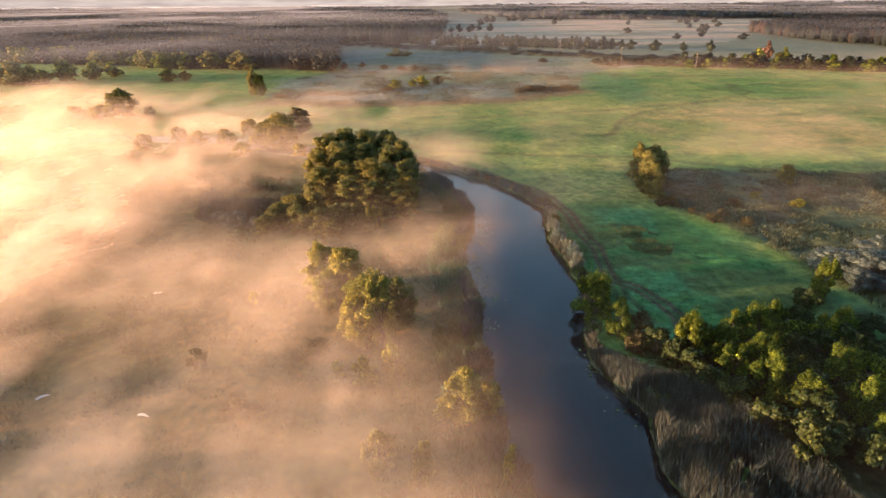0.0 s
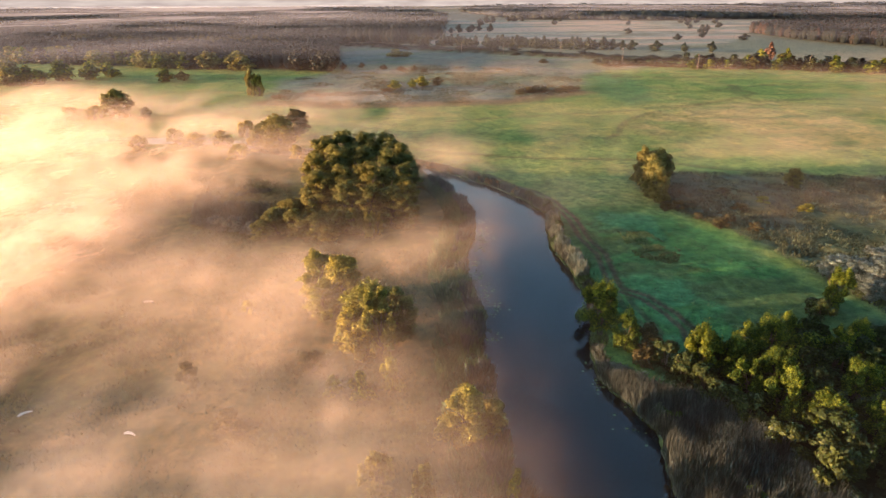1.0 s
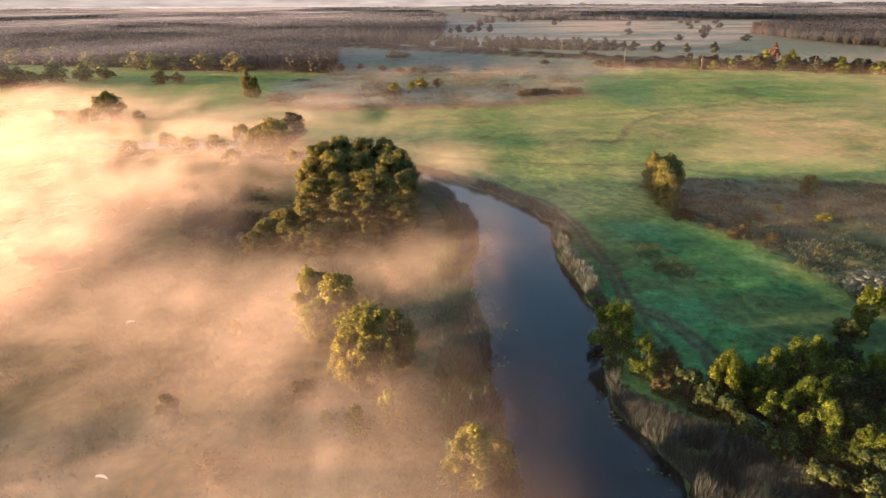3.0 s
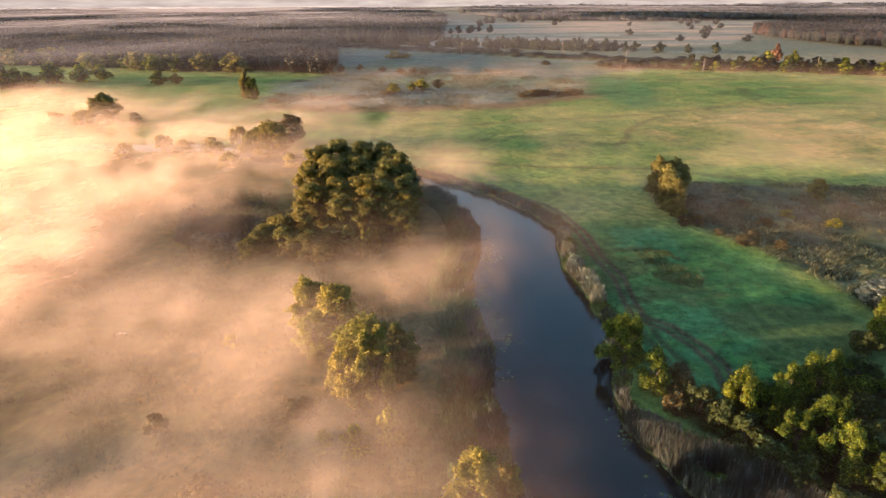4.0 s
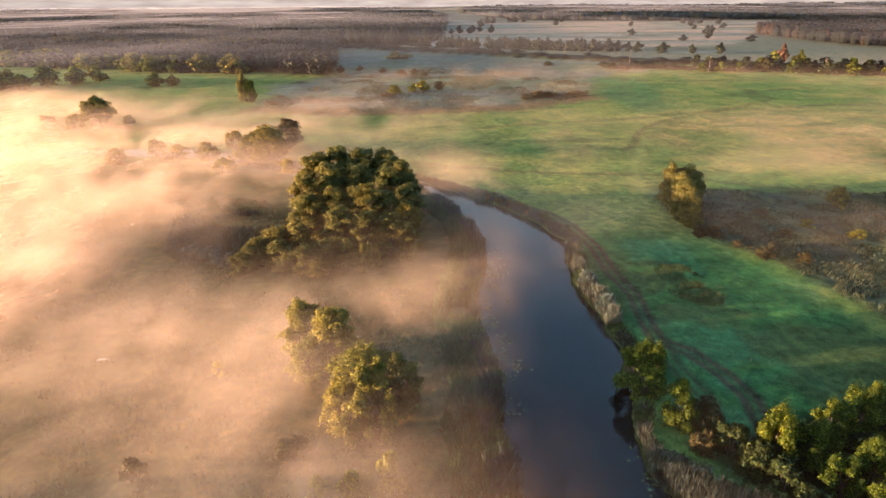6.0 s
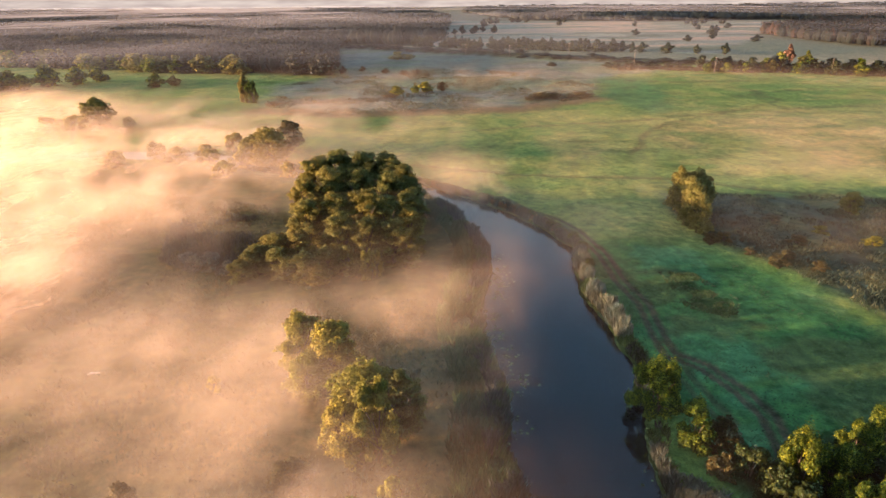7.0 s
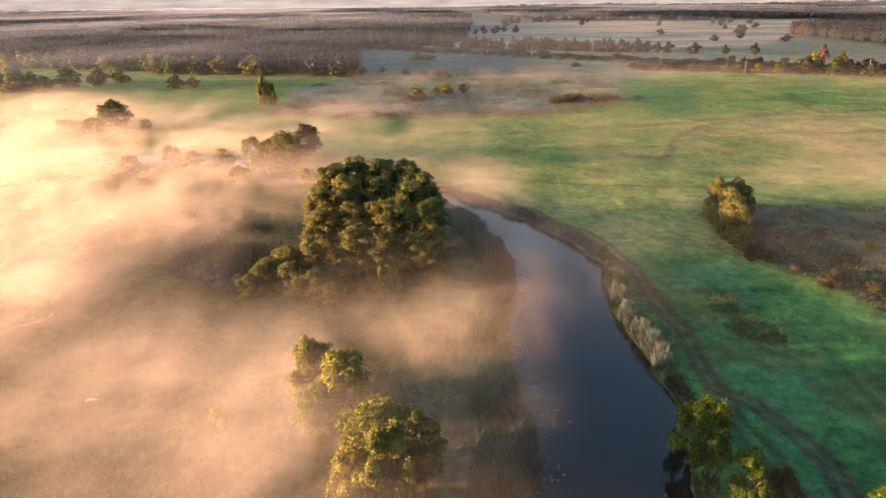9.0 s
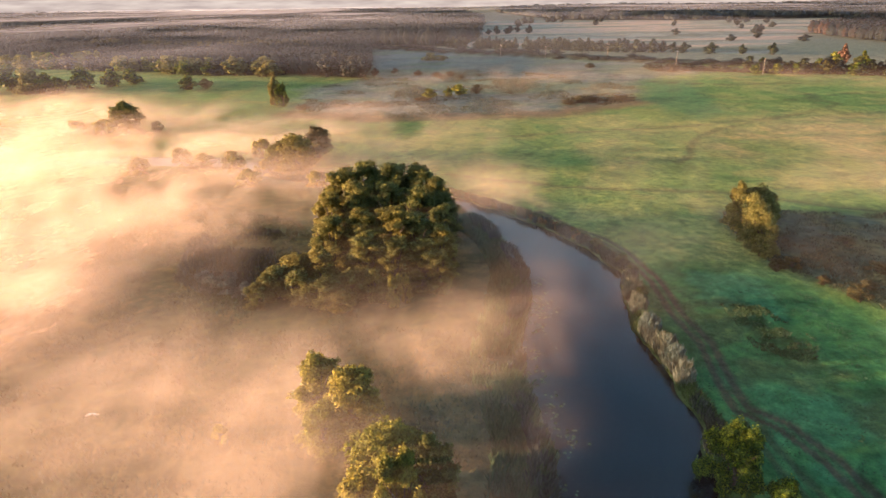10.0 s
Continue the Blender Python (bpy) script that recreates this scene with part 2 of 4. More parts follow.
def axis(low, high, a, b, step, growth):
    mid = list(np.arange(a, b + step, step))
    out, s, v = [], step, mid[-1]
    while v < high:
        s = min(s * growth, 120)
        v += s
        out.append(v)
    back, s, v = [], step, mid[0]
    while v > low:
        s = min(s * growth, 120)
        v -= s
        back.append(v)
    return np.array(back[::-1] + mid + out)


def sheet(xs, ys):
    gx, gy = np.meshgrid(xs, ys)
    w, h = len(xs), len(ys)
    k = np.arange(w * h).reshape(h, w)
    faces = np.stack([k[:-1, :-1], k[:-1, 1:], k[1:, 1:], k[1:, :-1]], -1).reshape(-1, 4)
    return gx.ravel(), gy.ravel(), faces


def over(base, colour, weight):
    return base * (1 - weight[:, None]) + np.array(colour)[None, :] * weight[:, None]


def ground_tint(x, y):
    n1, n2, n3 = fbm(x, y, 28, 41), fbm(x, y, 7, 42), fbm(x, y, 90, 43, 3)
    wob = (n2 - 0.5) * 8
    c = np.tile(np.array((0.115, 0.215, 0.06)), (len(x), 1))
    c = over(c, (0.205, 0.255, 0.08), smooth(0.45, 0.62, n1 * 0.6 + n3 * 0.4) * 0.8)
    c = over(c, (0.1, 0.2, 0.055), smooth(0.52, 0.65, fbm(x, y, 16, 44)) * 0.6)
    c = over(c, (0.08, 0.16, 0.045), smooth(0.5, 0.58, fbm(x, y * 1.3, 13, 71)) * 0.55)
    c = over(c, (0.25, 0.265, 0.09), smooth(0.54, 0.62, fbm(x, y * 1.4, 18, 73)) * 0.6)
    ochre = smooth(6, -10, area_distance(x, y, [(85, 225), (105, 250), (150, 275), (200, 290), (330, 270), (330, 190), (140, 175), (90, 190)]) + wob)
    c = over(c, (0.26, 0.24, 0.1), ochre * (0.35 + 0.6 * smooth(0.35, 0.6, n1)))
    c = over(c, (0.11, 0.18, 0.06), ochre * smooth(0.5, 0.6, fbm(x, y * 2.2, 15, 75)) * 0.7)
    teal = smooth(8, -8, area_distance(x, y, [(118, 392), (150, 396), (140, 340), (128, 290), (108, 275), (100, 310)]) + wob)
    c = over(c, (0.05, 0.16, 0.06), teal * 0.85)
    left = smooth(16, 6, x - np.interp(y, [0, 60, 110, 145, 170, 190, 240], [12, 12, 14, 14, 0, -30, -200]))
    c = over(c, (0.085, 0.085, 0.035), left * smooth(215, 195, y - x * 0.1))
    c = over(c, (0.05, 0.07, 0.025), left * smooth(215, 195, y) * smooth(0.45, 0.6, n2) * 0.8)
    c = over(c, (0.16, 0.12, 0.06), left * smooth(215, 195, y) * smooth(0.5, 0.65, n1) * 0.6)
    side = left * smooth(215, 195, y) * smooth(10, 4, area_distance(x, y, RIVER))
    c = over(c, (0.045, 0.085, 0.06), side * 0.9)
    em = smooth(3, -5, area_distance(x, y, EMERALD) + wob * 0.6)
    c = over(c, (0.045, 0.15, 0.052), em)
    c = over(c, (0.06, 0.195, 0.095), em * smooth(0.48, 0.6, fbm(x, y, 12, 46)) * 0.7)
    c = over(c, (0.07, 0.1, 0.04), em * smooth(0.5, 0.62, fbm(x + 40, y, 14, 47)) * 0.7)
    patch = smooth(1.5, -2, area_distance(x, y, [(46, 117), (51, 116), (53, 106), (50, 100), (45, 104)]) + wob * 0.5)
    c = over(c, (0.03, 0.075, 0.025), patch * smooth(0.4, 0.55, fbm(x, y, 3, 48)))
    sc = smooth(3, -4, area_distance(x, y, SCRUB) + wob)
    c = over(c, (0.05, 0.075, 0.055), sc)
    c = over(c, (0.11, 0.12, 0.055), sc * smooth(0.5, 0.65, n2) * 0.7)
    pale = smooth(8, -12, area_distance(x, y, PALE) + wob * 2)
    c = over(c, (0.13, 0.175, 0.165), pale)
    c = over(c, (0.085, 0.09, 0.065), pale * smooth(0.4, 0.8, fbm(x, y * 2.5, 22, 49)) * 0.5)
    c = over(c, (0.1, 0.16, 0.09), pale * smooth(0.5, 0.66, fbm(x, y * 2, 45, 50)) * 0.6)
    brown = smooth(5, -5, line_distance(x, y, [(-60, 300), (-26, 284), (48, 288), (95, 316)]) - 8 + wob)
    c = over(c, (0.13, 0.085, 0.05), brown * 0.75)
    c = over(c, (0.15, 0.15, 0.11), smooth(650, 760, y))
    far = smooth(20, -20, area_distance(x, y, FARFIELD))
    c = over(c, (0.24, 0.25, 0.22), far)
    c = over(c, (0.17, 0.19, 0.14), far * smooth(0.45, 0.6, fbm(x, y * 2.5, 120, 51)) * 0.8)
    c = over(c, (0.11, 0.12, 0.085), far * smooth(0.54, 0.6, fbm(x, y * 3.5, 55, 52)) * 0.7)
    c = over(c, (0.42, 0.31, 0.25), far * smooth(0.52, 0.62, fbm(x + 300, y * 4, 150, 53)) * 0.8)
    for area in (NEAR_WOODS, DEEP_WOODS, RIGHT_WOODS, FAR_WOODS):
        c = over(c, (0.03, 0.035, 0.018), smooth(10, -5, area_distance(x, y, area)))
    c = over(c, (0.035, 0.045, 0.035), smooth(16, 9, line_distance(x, y, EMBANKMENT)))
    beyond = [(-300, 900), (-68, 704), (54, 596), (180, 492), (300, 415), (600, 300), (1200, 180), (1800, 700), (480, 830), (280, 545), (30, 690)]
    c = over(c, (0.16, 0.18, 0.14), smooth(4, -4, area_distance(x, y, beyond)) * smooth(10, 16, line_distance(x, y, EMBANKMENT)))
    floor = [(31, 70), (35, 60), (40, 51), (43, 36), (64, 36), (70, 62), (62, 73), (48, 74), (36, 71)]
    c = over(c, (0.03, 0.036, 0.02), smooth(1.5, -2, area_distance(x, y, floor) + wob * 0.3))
    rut = smooth(0.75, 0.3, np.abs(line_distance(x, y, TRACK) - 0.85))
    c = over(c, (0.055, 0.08, 0.045), smooth(2.0, 1.0, line_distance(x, y, TRACK)) * 0.35)
    c = over(c, (0.07, 0.062, 0.045), rut * 0.92)
    c = over(c, (0.06, 0.06, 0.035), smooth(0.75, 0.3, np.abs(line_distance(x, y, BRANCH_TRACK) - 0.85)) * 0.6)
    c = over(c, (0.055, 0.06, 0.03), smooth(1.5, 0.5, line_distance(x, y, LANE)) * 0.6)
    for f in FURROWS:
        c = over(c, (0.06, 0.06, 0.03), smooth(2.0, 0.7, line_distance(x, y, f) + (n2 - 0.5) * 1.5) * 0.5)
    d = river_distance(x, y)
    c = over(c, (0.06, 0.065, 0.035), smooth(1.6, 0.2, d) * 0.7)
    return np.clip(c, 0.004, 1)


gx, gy, gfaces = sheet(axis(-4700, 4700, -16, 70, 0.45, 1.035), axis(-300, 4800, 68, 134, 0.45, 1.021))
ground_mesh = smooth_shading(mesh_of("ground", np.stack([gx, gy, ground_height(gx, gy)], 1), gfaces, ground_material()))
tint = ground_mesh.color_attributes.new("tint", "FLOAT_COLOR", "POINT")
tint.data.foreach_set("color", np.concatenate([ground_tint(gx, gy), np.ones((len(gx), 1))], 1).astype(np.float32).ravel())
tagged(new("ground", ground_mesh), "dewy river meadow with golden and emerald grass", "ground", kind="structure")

wx, wy, wfaces = sheet(np.linspace(-260, 60, 65), np.linspace(-250, 260, 103))
near_river = area_distance(wx, wy, RIVER).reshape(103, 65)
keep = (near_river[:-1, :-1] < 9).ravel()
water_mesh = mesh_of("water", np.stack([wx, wy, np.full(len(wx), -0.5)], 1), wfaces[keep], water_material())
tagged(new("water", water_mesh), "calm dark river mirroring the morning sky", "river", kind="structure")
fx, fy, ffaces = sheet(np.linspace(-500, 300, 30), np.linspace(3700, 4100, 20))
tagged(new("water_far", mesh_of("water_far", np.stack([fx, fy, np.full(len(fx), 9.0)], 1), ffaces, water_material())),
       "distant pale lake on the horizon", "lake", kind="structure")

# added self-lit strip behind everything: the bright horizon haze is painted as glow
def glowing_horizon_material():
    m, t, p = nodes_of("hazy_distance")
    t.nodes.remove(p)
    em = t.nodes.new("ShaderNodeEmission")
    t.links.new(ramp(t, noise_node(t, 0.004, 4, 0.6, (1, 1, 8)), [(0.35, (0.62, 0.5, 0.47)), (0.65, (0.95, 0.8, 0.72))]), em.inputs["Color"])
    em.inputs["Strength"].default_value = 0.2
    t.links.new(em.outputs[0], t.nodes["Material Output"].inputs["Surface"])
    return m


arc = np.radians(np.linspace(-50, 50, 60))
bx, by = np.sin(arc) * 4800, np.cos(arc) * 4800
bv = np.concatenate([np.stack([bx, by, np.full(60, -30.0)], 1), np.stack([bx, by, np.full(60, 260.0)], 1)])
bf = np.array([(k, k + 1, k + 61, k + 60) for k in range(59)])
tagged(new("backdrop", mesh_of("backdrop", bv, bf, glowing_horizon_material())), "added glowing strip painted as pale haze at the horizon", "backdrop", kind="structure")


# ---- trees ----
def tube(points, radii, sides=7):
    """A tapered limb along the points."""
    rings, faces = [], []
    pts = [Vector(p) for p in points]
    for i, (p, r) in enumerate(zip(pts, radii)):
        way = (pts[min(i + 1, len(pts) - 1)] - pts[max(i - 1, 0)]).normalized()
        u = way.orthogonal().normalized()
        v = way.cross(u)
        rings += [p + (u * math.cos(a) + v * math.sin(a)) * r for a in np.linspace(0, math.tau, sides, endpoint=False)]
    for i in range(len(pts) - 1):
        for k in range(sides):
            faces.append((i * sides + k, i * sides + (k + 1) % sides, (i + 1) * sides + (k + 1) % sides, (i + 1) * sides + k))
    return np.array([tuple(p) for p in rings]), np.array(faces)


def unit(rng, n):
    v = rng.normal(size=(n, 3))
    return v / np.linalg.norm(v, axis=1)[:, None]


def leaves(rng, centre, normal, size):
    """A bent leaf spray of four corners at each centre, facing about along normal."""
    n = len(centre)
    nn = normal + rng.normal(size=(n, 3)) * 0.6
    nn /= np.linalg.norm(nn, axis=1)[:, None]
    u = np.cross(nn, unit(rng, n))
    u /= np.linalg.norm(u, axis=1)[:, None] + 1e-9
    v = np.cross(nn, u)
    s = size * rng.uniform(0.6, 1.35, (n, 1))
    verts = np.stack([centre - u * s, centre - v * s * 0.6 + nn * s * 0.15, centre + u * s, centre + v * s * 0.6 + nn * s * 0.1], 1).reshape(-1, 3)
    return verts, np.arange(n * 4).reshape(n, 4)


def crown_lobes(rng, style, count, height, radius, low):
    """Centres and sizes of the billows that make the crown."""
    out = []
    if style.startswith("far"):
        for k, q, r in ((0.2, 0.1, 0.72), (0.45, 0.15, 0.8), (0.7, 0.12, 0.62 if style == "far" else 0.42), (0.88, 0.05, 0.35 if style == "far" else 0.2)):
            a = rng.uniform(0, math.tau)
            out.append((np.array((math.cos(a) * q * radius, math.sin(a) * q * radius, k * height)), r * radius))
        for i in range(5):
            a = i * 1.26 + rng.uniform(-0.4, 0.4)
            out.append((np.array((math.cos(a) * 0.6 * radius, math.sin(a) * 0.6 * radius, rng.uniform(0.2, 0.6) * height)), rng.uniform(0.3, 0.45) * radius))
        return out
    swell = rng.uniform(0.7, 1.15, 5)
    for i in range(count):
        k = (i + 0.5) / count
        mid = k ** 0.9
        up = low + (1 - low) * mid
        reach = math.sqrt(max(0.03, 1 - (1.8 * mid - 0.8) ** 2)) * 0.8
        a = i * 2.39996 + rng.uniform(-0.6, 0.6)
        q = reach * rng.uniform(0.45, 1.0) * swell[int(a / math.tau * 5) % 5]
        r = radius * rng.uniform(0.24, 0.44)
        if style == "spiky":
            r *= 0.8
        out.append((np.array((math.cos(a) * q * radius, math.sin(a) * q * radius, (up + rng.uniform(-0.05, 0.05)) * height - r * 0.7)), r))
    return out


def build_crown(seed, style, count, height, radius, low, n_leaves, size):
    """Leaf sprays over billows, which sit in turn on the larger billows of the crown."""
    rng = np.random.default_rng(seed)
    lobes = crown_lobes(rng, style, count, height, radius, low)
    fine = []
    for c, r in lobes:
        out = np.array((c[0], c[1], c[2] - height * 0.45))
        out = out / (np.linalg.norm(out) + 1e-6)
        fine.append((c, r * 0.85))
        for u in unit(rng, 9 if style == "round" else 14 if style == "spiky" else 8):
            u = u + out * 0.7 + np.array((0, 0, 0.25))
            u /= np.linalg.norm(u)
            fine.append((c + u * r * rng.uniform(0.55, 1.0), r * (rng.uniform(0.16, 0.36) if style == "spiky" else rng.uniform(0.22, 0.5))))
    weights = np.array([r * r for _, r in fine])
    share = np.maximum(6, (weights / weights.sum() * n_leaves).astype(int))
    chunks, soft = [], []
    for (c, r), n in zip(fine, share):
        u = unit(rng, n)
        u[:, 2] = np.where(u[:, 2] < -0.3, -u[:, 2], u[:, 2])
        p = u * (rng.uniform(0.62, 1.12, n) * r)[:, None]
        if style == "spiky":
            tall = np.clip(u[:, 2], 0, 1)
            p[:, :2] *= (1 - 0.35 * tall)[:, None]
            p[:, 2] *= 1 + 0.9 * tall
            shoot = rng.random(n) < 0.3
            p[shoot, 2] += rng.uniform(0, 1.5, shoot.sum()) * r * tall[shoot] ** 2
        chunks.append(leaves(rng, c + p, u + np.array((0, 0, 0.25)), size))
        soft.append(np.repeat(u + unit(rng, n) * 0.5 + np.array((0, 0, 0.25)), 4, 0))
    for c, r in lobes:
        th = np.linspace(0, math.tau, 7, endpoint=False)
        v = np.array([(math.cos(a) * w * r, math.sin(a) * w * r, h * r) for h, w in ((-0.5, 0.4), (0.0, 0.62), (0.5, 0.4)) for a in th]) * rng.uniform(0.85, 1.1, (21, 1)) + c
        f = [(j * 7 + k, j * 7 + (k + 1) % 7, (j + 1) * 7 + (k + 1) % 7, (j + 1) * 7 + k) for j in range(2) for k in range(7)]
        chunks.append((v, np.array(f + [(14, 15, 16, 17), (17, 18, 19, 20)])))
        soft.append(v - c)
    soft = np.concatenate(soft)
    return (*soup(chunks), soft / np.linalg.norm(soft, axis=1)[:, None]), lobes


def build_trunk(seed, lobes, height, radius, thick, stems=1):
    rng = np.random.default_rng(seed + 500)
    chunks = []
    for s in range(stems):
        lean = rng.uniform(-0.12, 0.12, 2) * height * (1 if stems == 1 else 2)
        base = rng.uniform(-0.5, 0.5, 2) * (0 if stems == 1 else radius * 0.3)
        pts = [(base[0] + lean[0] * k * k, base[1] + lean[1] * k * k, height * k * 0.85 - 0.3 * (k == 0)) for k in (0, 0.15, 0.35, 0.6, 0.9, 1.0)]
        chunks.append(tube(pts, [thick * q for q in (1.25, 1.0, 0.8, 0.5, 0.22, 0.06)]))
    for c, r in lobes[:: max(1, len(lobes) // 14)]:
        k = rng.uniform(0.12, 0.4)
        root = np.array((0, 0, min(height * k, c[2] * 0.6)))
        mid = root * 0.5 + c * 0.5 + np.array((0, 0, -0.04 * height))
        chunks.append(tube([root, mid, c], [thick * 0.5, thick * 0.3, thick * 0.08], 5))
    return soup(chunks)


TREE_KINDS = {
    # style, billows, height, radius, bottom of the crown, leaf sprays, spray size, trunk, stems
    "willow_a": ("round", 24, 10, 4.2, 0.14, 12500, 0.175, 0.32, 2),
    "willow_b": ("round", 28, 10, 4.4, 0.12, 13000, 0.175, 0.35, 2),
    "willow_c": ("round", 20, 10, 4.0, 0.16, 9500, 0.19, 0.3, 1),
    "tall_a": ("round", 30, 16, 4.6, 0.08, 17000, 0.17, 0.4, 2),
    "tall_b": ("round", 26, 16, 4.6, 0.1, 16000, 0.17, 0.4, 2),
    "maple_a": ("spiky", 20, 8, 3.6, 0.05, 19000, 0.13, 0.16, 3),
    "maple_b": ("spiky", 24, 8, 3.8, 0.05, 20000, 0.13, 0.16, 3),
    "maple_c": ("spiky", 18, 8, 3.2, 0.05, 17000, 0.13, 0.14, 2),
    "bush_a": ("round", 10, 3, 2.2, 0.05, 3500, 0.14, 0.07, 4),
    "bush_b": ("round", 8, 3, 2.0, 0.05, 3000, 0.14, 0.07, 4),
    "far_a": ("far", 10, 10, 4.2, 0.0, 560, 0.72, 0.3, 1),
    "far_b": ("far", 9, 10, 3.8, 0.0, 560, 0.72, 0.3, 1),
    "far_c": ("far_tall", 9, 10, 3.6, 0.0, 560, 0.72, 0.3, 1),
    "far_pine": ("far_tall", 9, 10, 3.8, 0.06, 520, 0.66, 0.3, 1),
}
CACHE = {}


def tree(name, kind, material, x, y, h, w, label, group="", bark=None, category="tree"):
    """A tree on the ground at x, y, h metres high and w metres from its axis to its side."""
    style, count, height, radius, low, n, size, thick, stems = TREE_KINDS[kind]
    if kind not in CACHE:
        seed = 7 + list(TREE_KINDS).index(kind) * 13
        made, lobes = build_crown(seed, style, count, height, radius, low, n, size)
        CACHE[kind] = (made, build_trunk(seed, lobes, height, radius, thick, stems), {})
    made, stem, meshes = CACHE[kind]
    bark = bark or BARK
    if material.name not in meshes:
        meshes[material.name] = soft_normals(mesh_of("crown", made[0], made[1], material), made[2])
    if bark.name + "_stem" not in meshes:
        meshes[bark.name + "_stem"] = smooth_shading(mesh_of("trunk", *stem, bark))
    root = new(name)
    turn = random.uniform(0, 360)
    root.matrix_world = pose(x, y, ground_height(x, y)[0], 0, 0, turn) @ Matrix.Diagonal((w / radius, w / radius, h / height, 1))
    part("trunk", meshes[bark.name + "_stem"], root)
    part("crown", meshes[material.name], root)
    return tagged(root, label, category, group)


# willow clump on the inner bank: tall at the back, stepping down to the meadow
for x, y, h, w, k in ((-18.5, 152, 13.6, 5.4, "b"), (-13.5, 155, 14.6, 5.4, "a"), (-8, 154, 14.2, 5.4, "b"), (-3.2, 153, 14.0, 5.4, "a"), (0.6, 150, 12.4, 4.2, "b"), (2.0, 145, 10.6, 3.8, "a"),
                      (-19.5, 143, 11.6, 4.4, "a"), (-14, 144, 13.4, 4.6, "b"), (-8.5, 144, 13.2, 4.8, "a"), (-3, 143, 12.6, 4.6, "b"), (1.4, 137.5, 10.2, 4.0, "b"),
                      (-18, 133.5, 10.4, 4.2, "b"), (-13, 133.5, 11.2, 4.4, "a"), (-7.5, 133, 11.8, 4.6, "b"), (-2.8, 132.5, 10.8, 4.4, "a"), (1.2, 130, 9.2, 3.6, "a"),
                      (-11.5, 126.5, 9.6, 3.8, "b"), (-6.5, 126, 9.0, 3.8, "a"), (-2, 125.5, 8.6, 3.6, "b"), (0.9, 124.5, 7.2, 2.9, "a")):
    tree("willow_tree", "tall_" + k, WILLOW, x, y, h, w, "tall billowing willow with olive leaves on the river bank", "willow clump")
for x, y, h, w, k in ((-26, 123, 5.4, 3.6, "b"), (-23.5, 126.5, 6.2, 3.6, "c"), (-21.5, 120.5, 5.6, 3.4, "a"), (-17.2, 119.5, 5.2, 3.6, "b"), (-28.5, 120.5, 3.6, 2.6, "a"), (-13.6, 121, 5.4, 3.2, "c"),
                      (-19.5, 126.5, 7.2, 3.6, "a"), (-14.8, 117.6, 3.4, 2.6, "b"), (-9.6, 120.8, 5.4, 2.8, "a")):
    tree("willow_bush", "willow_" + k, WILLOW, x, y, h, w, "low rounded willow bush at the foot of the clump", "low willows by the clump", category="bush")
for x, y, h, w in ((-6.6, 119, 5.2, 1.9), (-4.6, 120.5, 4.4, 1.6)):
    tree("young_tree", "maple_c", GOLDEN, x, y, h, w, "slim yellow-leaved young tree before the willows", "young trees by the clump")
# low grey bushes among the reeds beside the clump
for x, y, h, w in ((-38, 127, 2.0, 2.4), (-34.5, 125.5, 2.2, 2.6), (-31.5, 124, 2.2, 2.2), (-40.5, 130, 1.8, 2.0), (-36, 129.5, 1.8, 2.2)):
    tree("grey_bush", "bush_a", SILVER, x, y, h, w, "low grey-green bush at the edge of the reeds", "grey bushes", category="bush")
# trees standing in the mist on the inner bank
for x, y, h, w, k, m in ((-13.6, 91.5, 8.2, 3.6, "willow_a", GOLDEN), (-9.2, 88, 9.2, 3.8, "willow_c", GOLDEN), (-12, 86, 6.0, 3.2, "willow_b", GOLDEN), (-4.8, 79, 8.7, 4.2, "willow_b", GOLDEN),
                         (-1.0, 78, 7.9, 3.2, "willow_a", WILLOW), (-3.2, 74, 9.8, 3.2, "maple_c", GOLDEN), (-6.8, 74.5, 7.6, 3.0, "willow_c", GOLDEN), (6.4, 56.2, 6.7, 3.3, "willow_a", GOLDEN), (9.4, 57, 4.6, 1.9, "willow_c", WILLOW)):
    tree("misty_tree", k, m, x, y, h, w, "rounded tree rising out of the ground mist", "trees in the mist")
for x, y, h, w, m in ((-1.8, 66.5, 4.4, 1.8, YELLOW), (-5.5, 65, 3.6, 1.9, MAPLE), (-9, 66, 2.4, 1.3, YELLOW), (-27, 69, 3.6, 1.8, BROWN), (-38, 106, 1.8, 1.2, BROWN), (-24, 88, 2.2, 1.1, YELLOW),
                      (-33, 99, 1.4, 1.3, BROWN), (-12, 71, 2.6, 2.6, BROWN), (-3, 50, 4, 2.2, WILLOW), (1, 47, 4.5, 1.8, WILLOW), (9.8, 46.5, 4.2, 1.0, MAPLE), (-20, 60, 2.2, 3.0, BROWN)):
    tree("shrub", random.choice(("bush_a", "bush_b")), m, x, y, h, w, "small shrub half hidden in the mist", "shrubs in the mist", category="bush")
# unseen willows, added west of the meadow only to shade the low ground
for x, y, h, w in ((-84, 34, 11.5, 5.5), (-86, 43, 11.5, 5.5), (-83, 52, 10.5, 5), (-85, 62, 10, 5)):
    tree("willow_tree", "willow_b", WILLOW, x, y, h, w, "unseen willow added in the west to shade the low ground", "western willows")
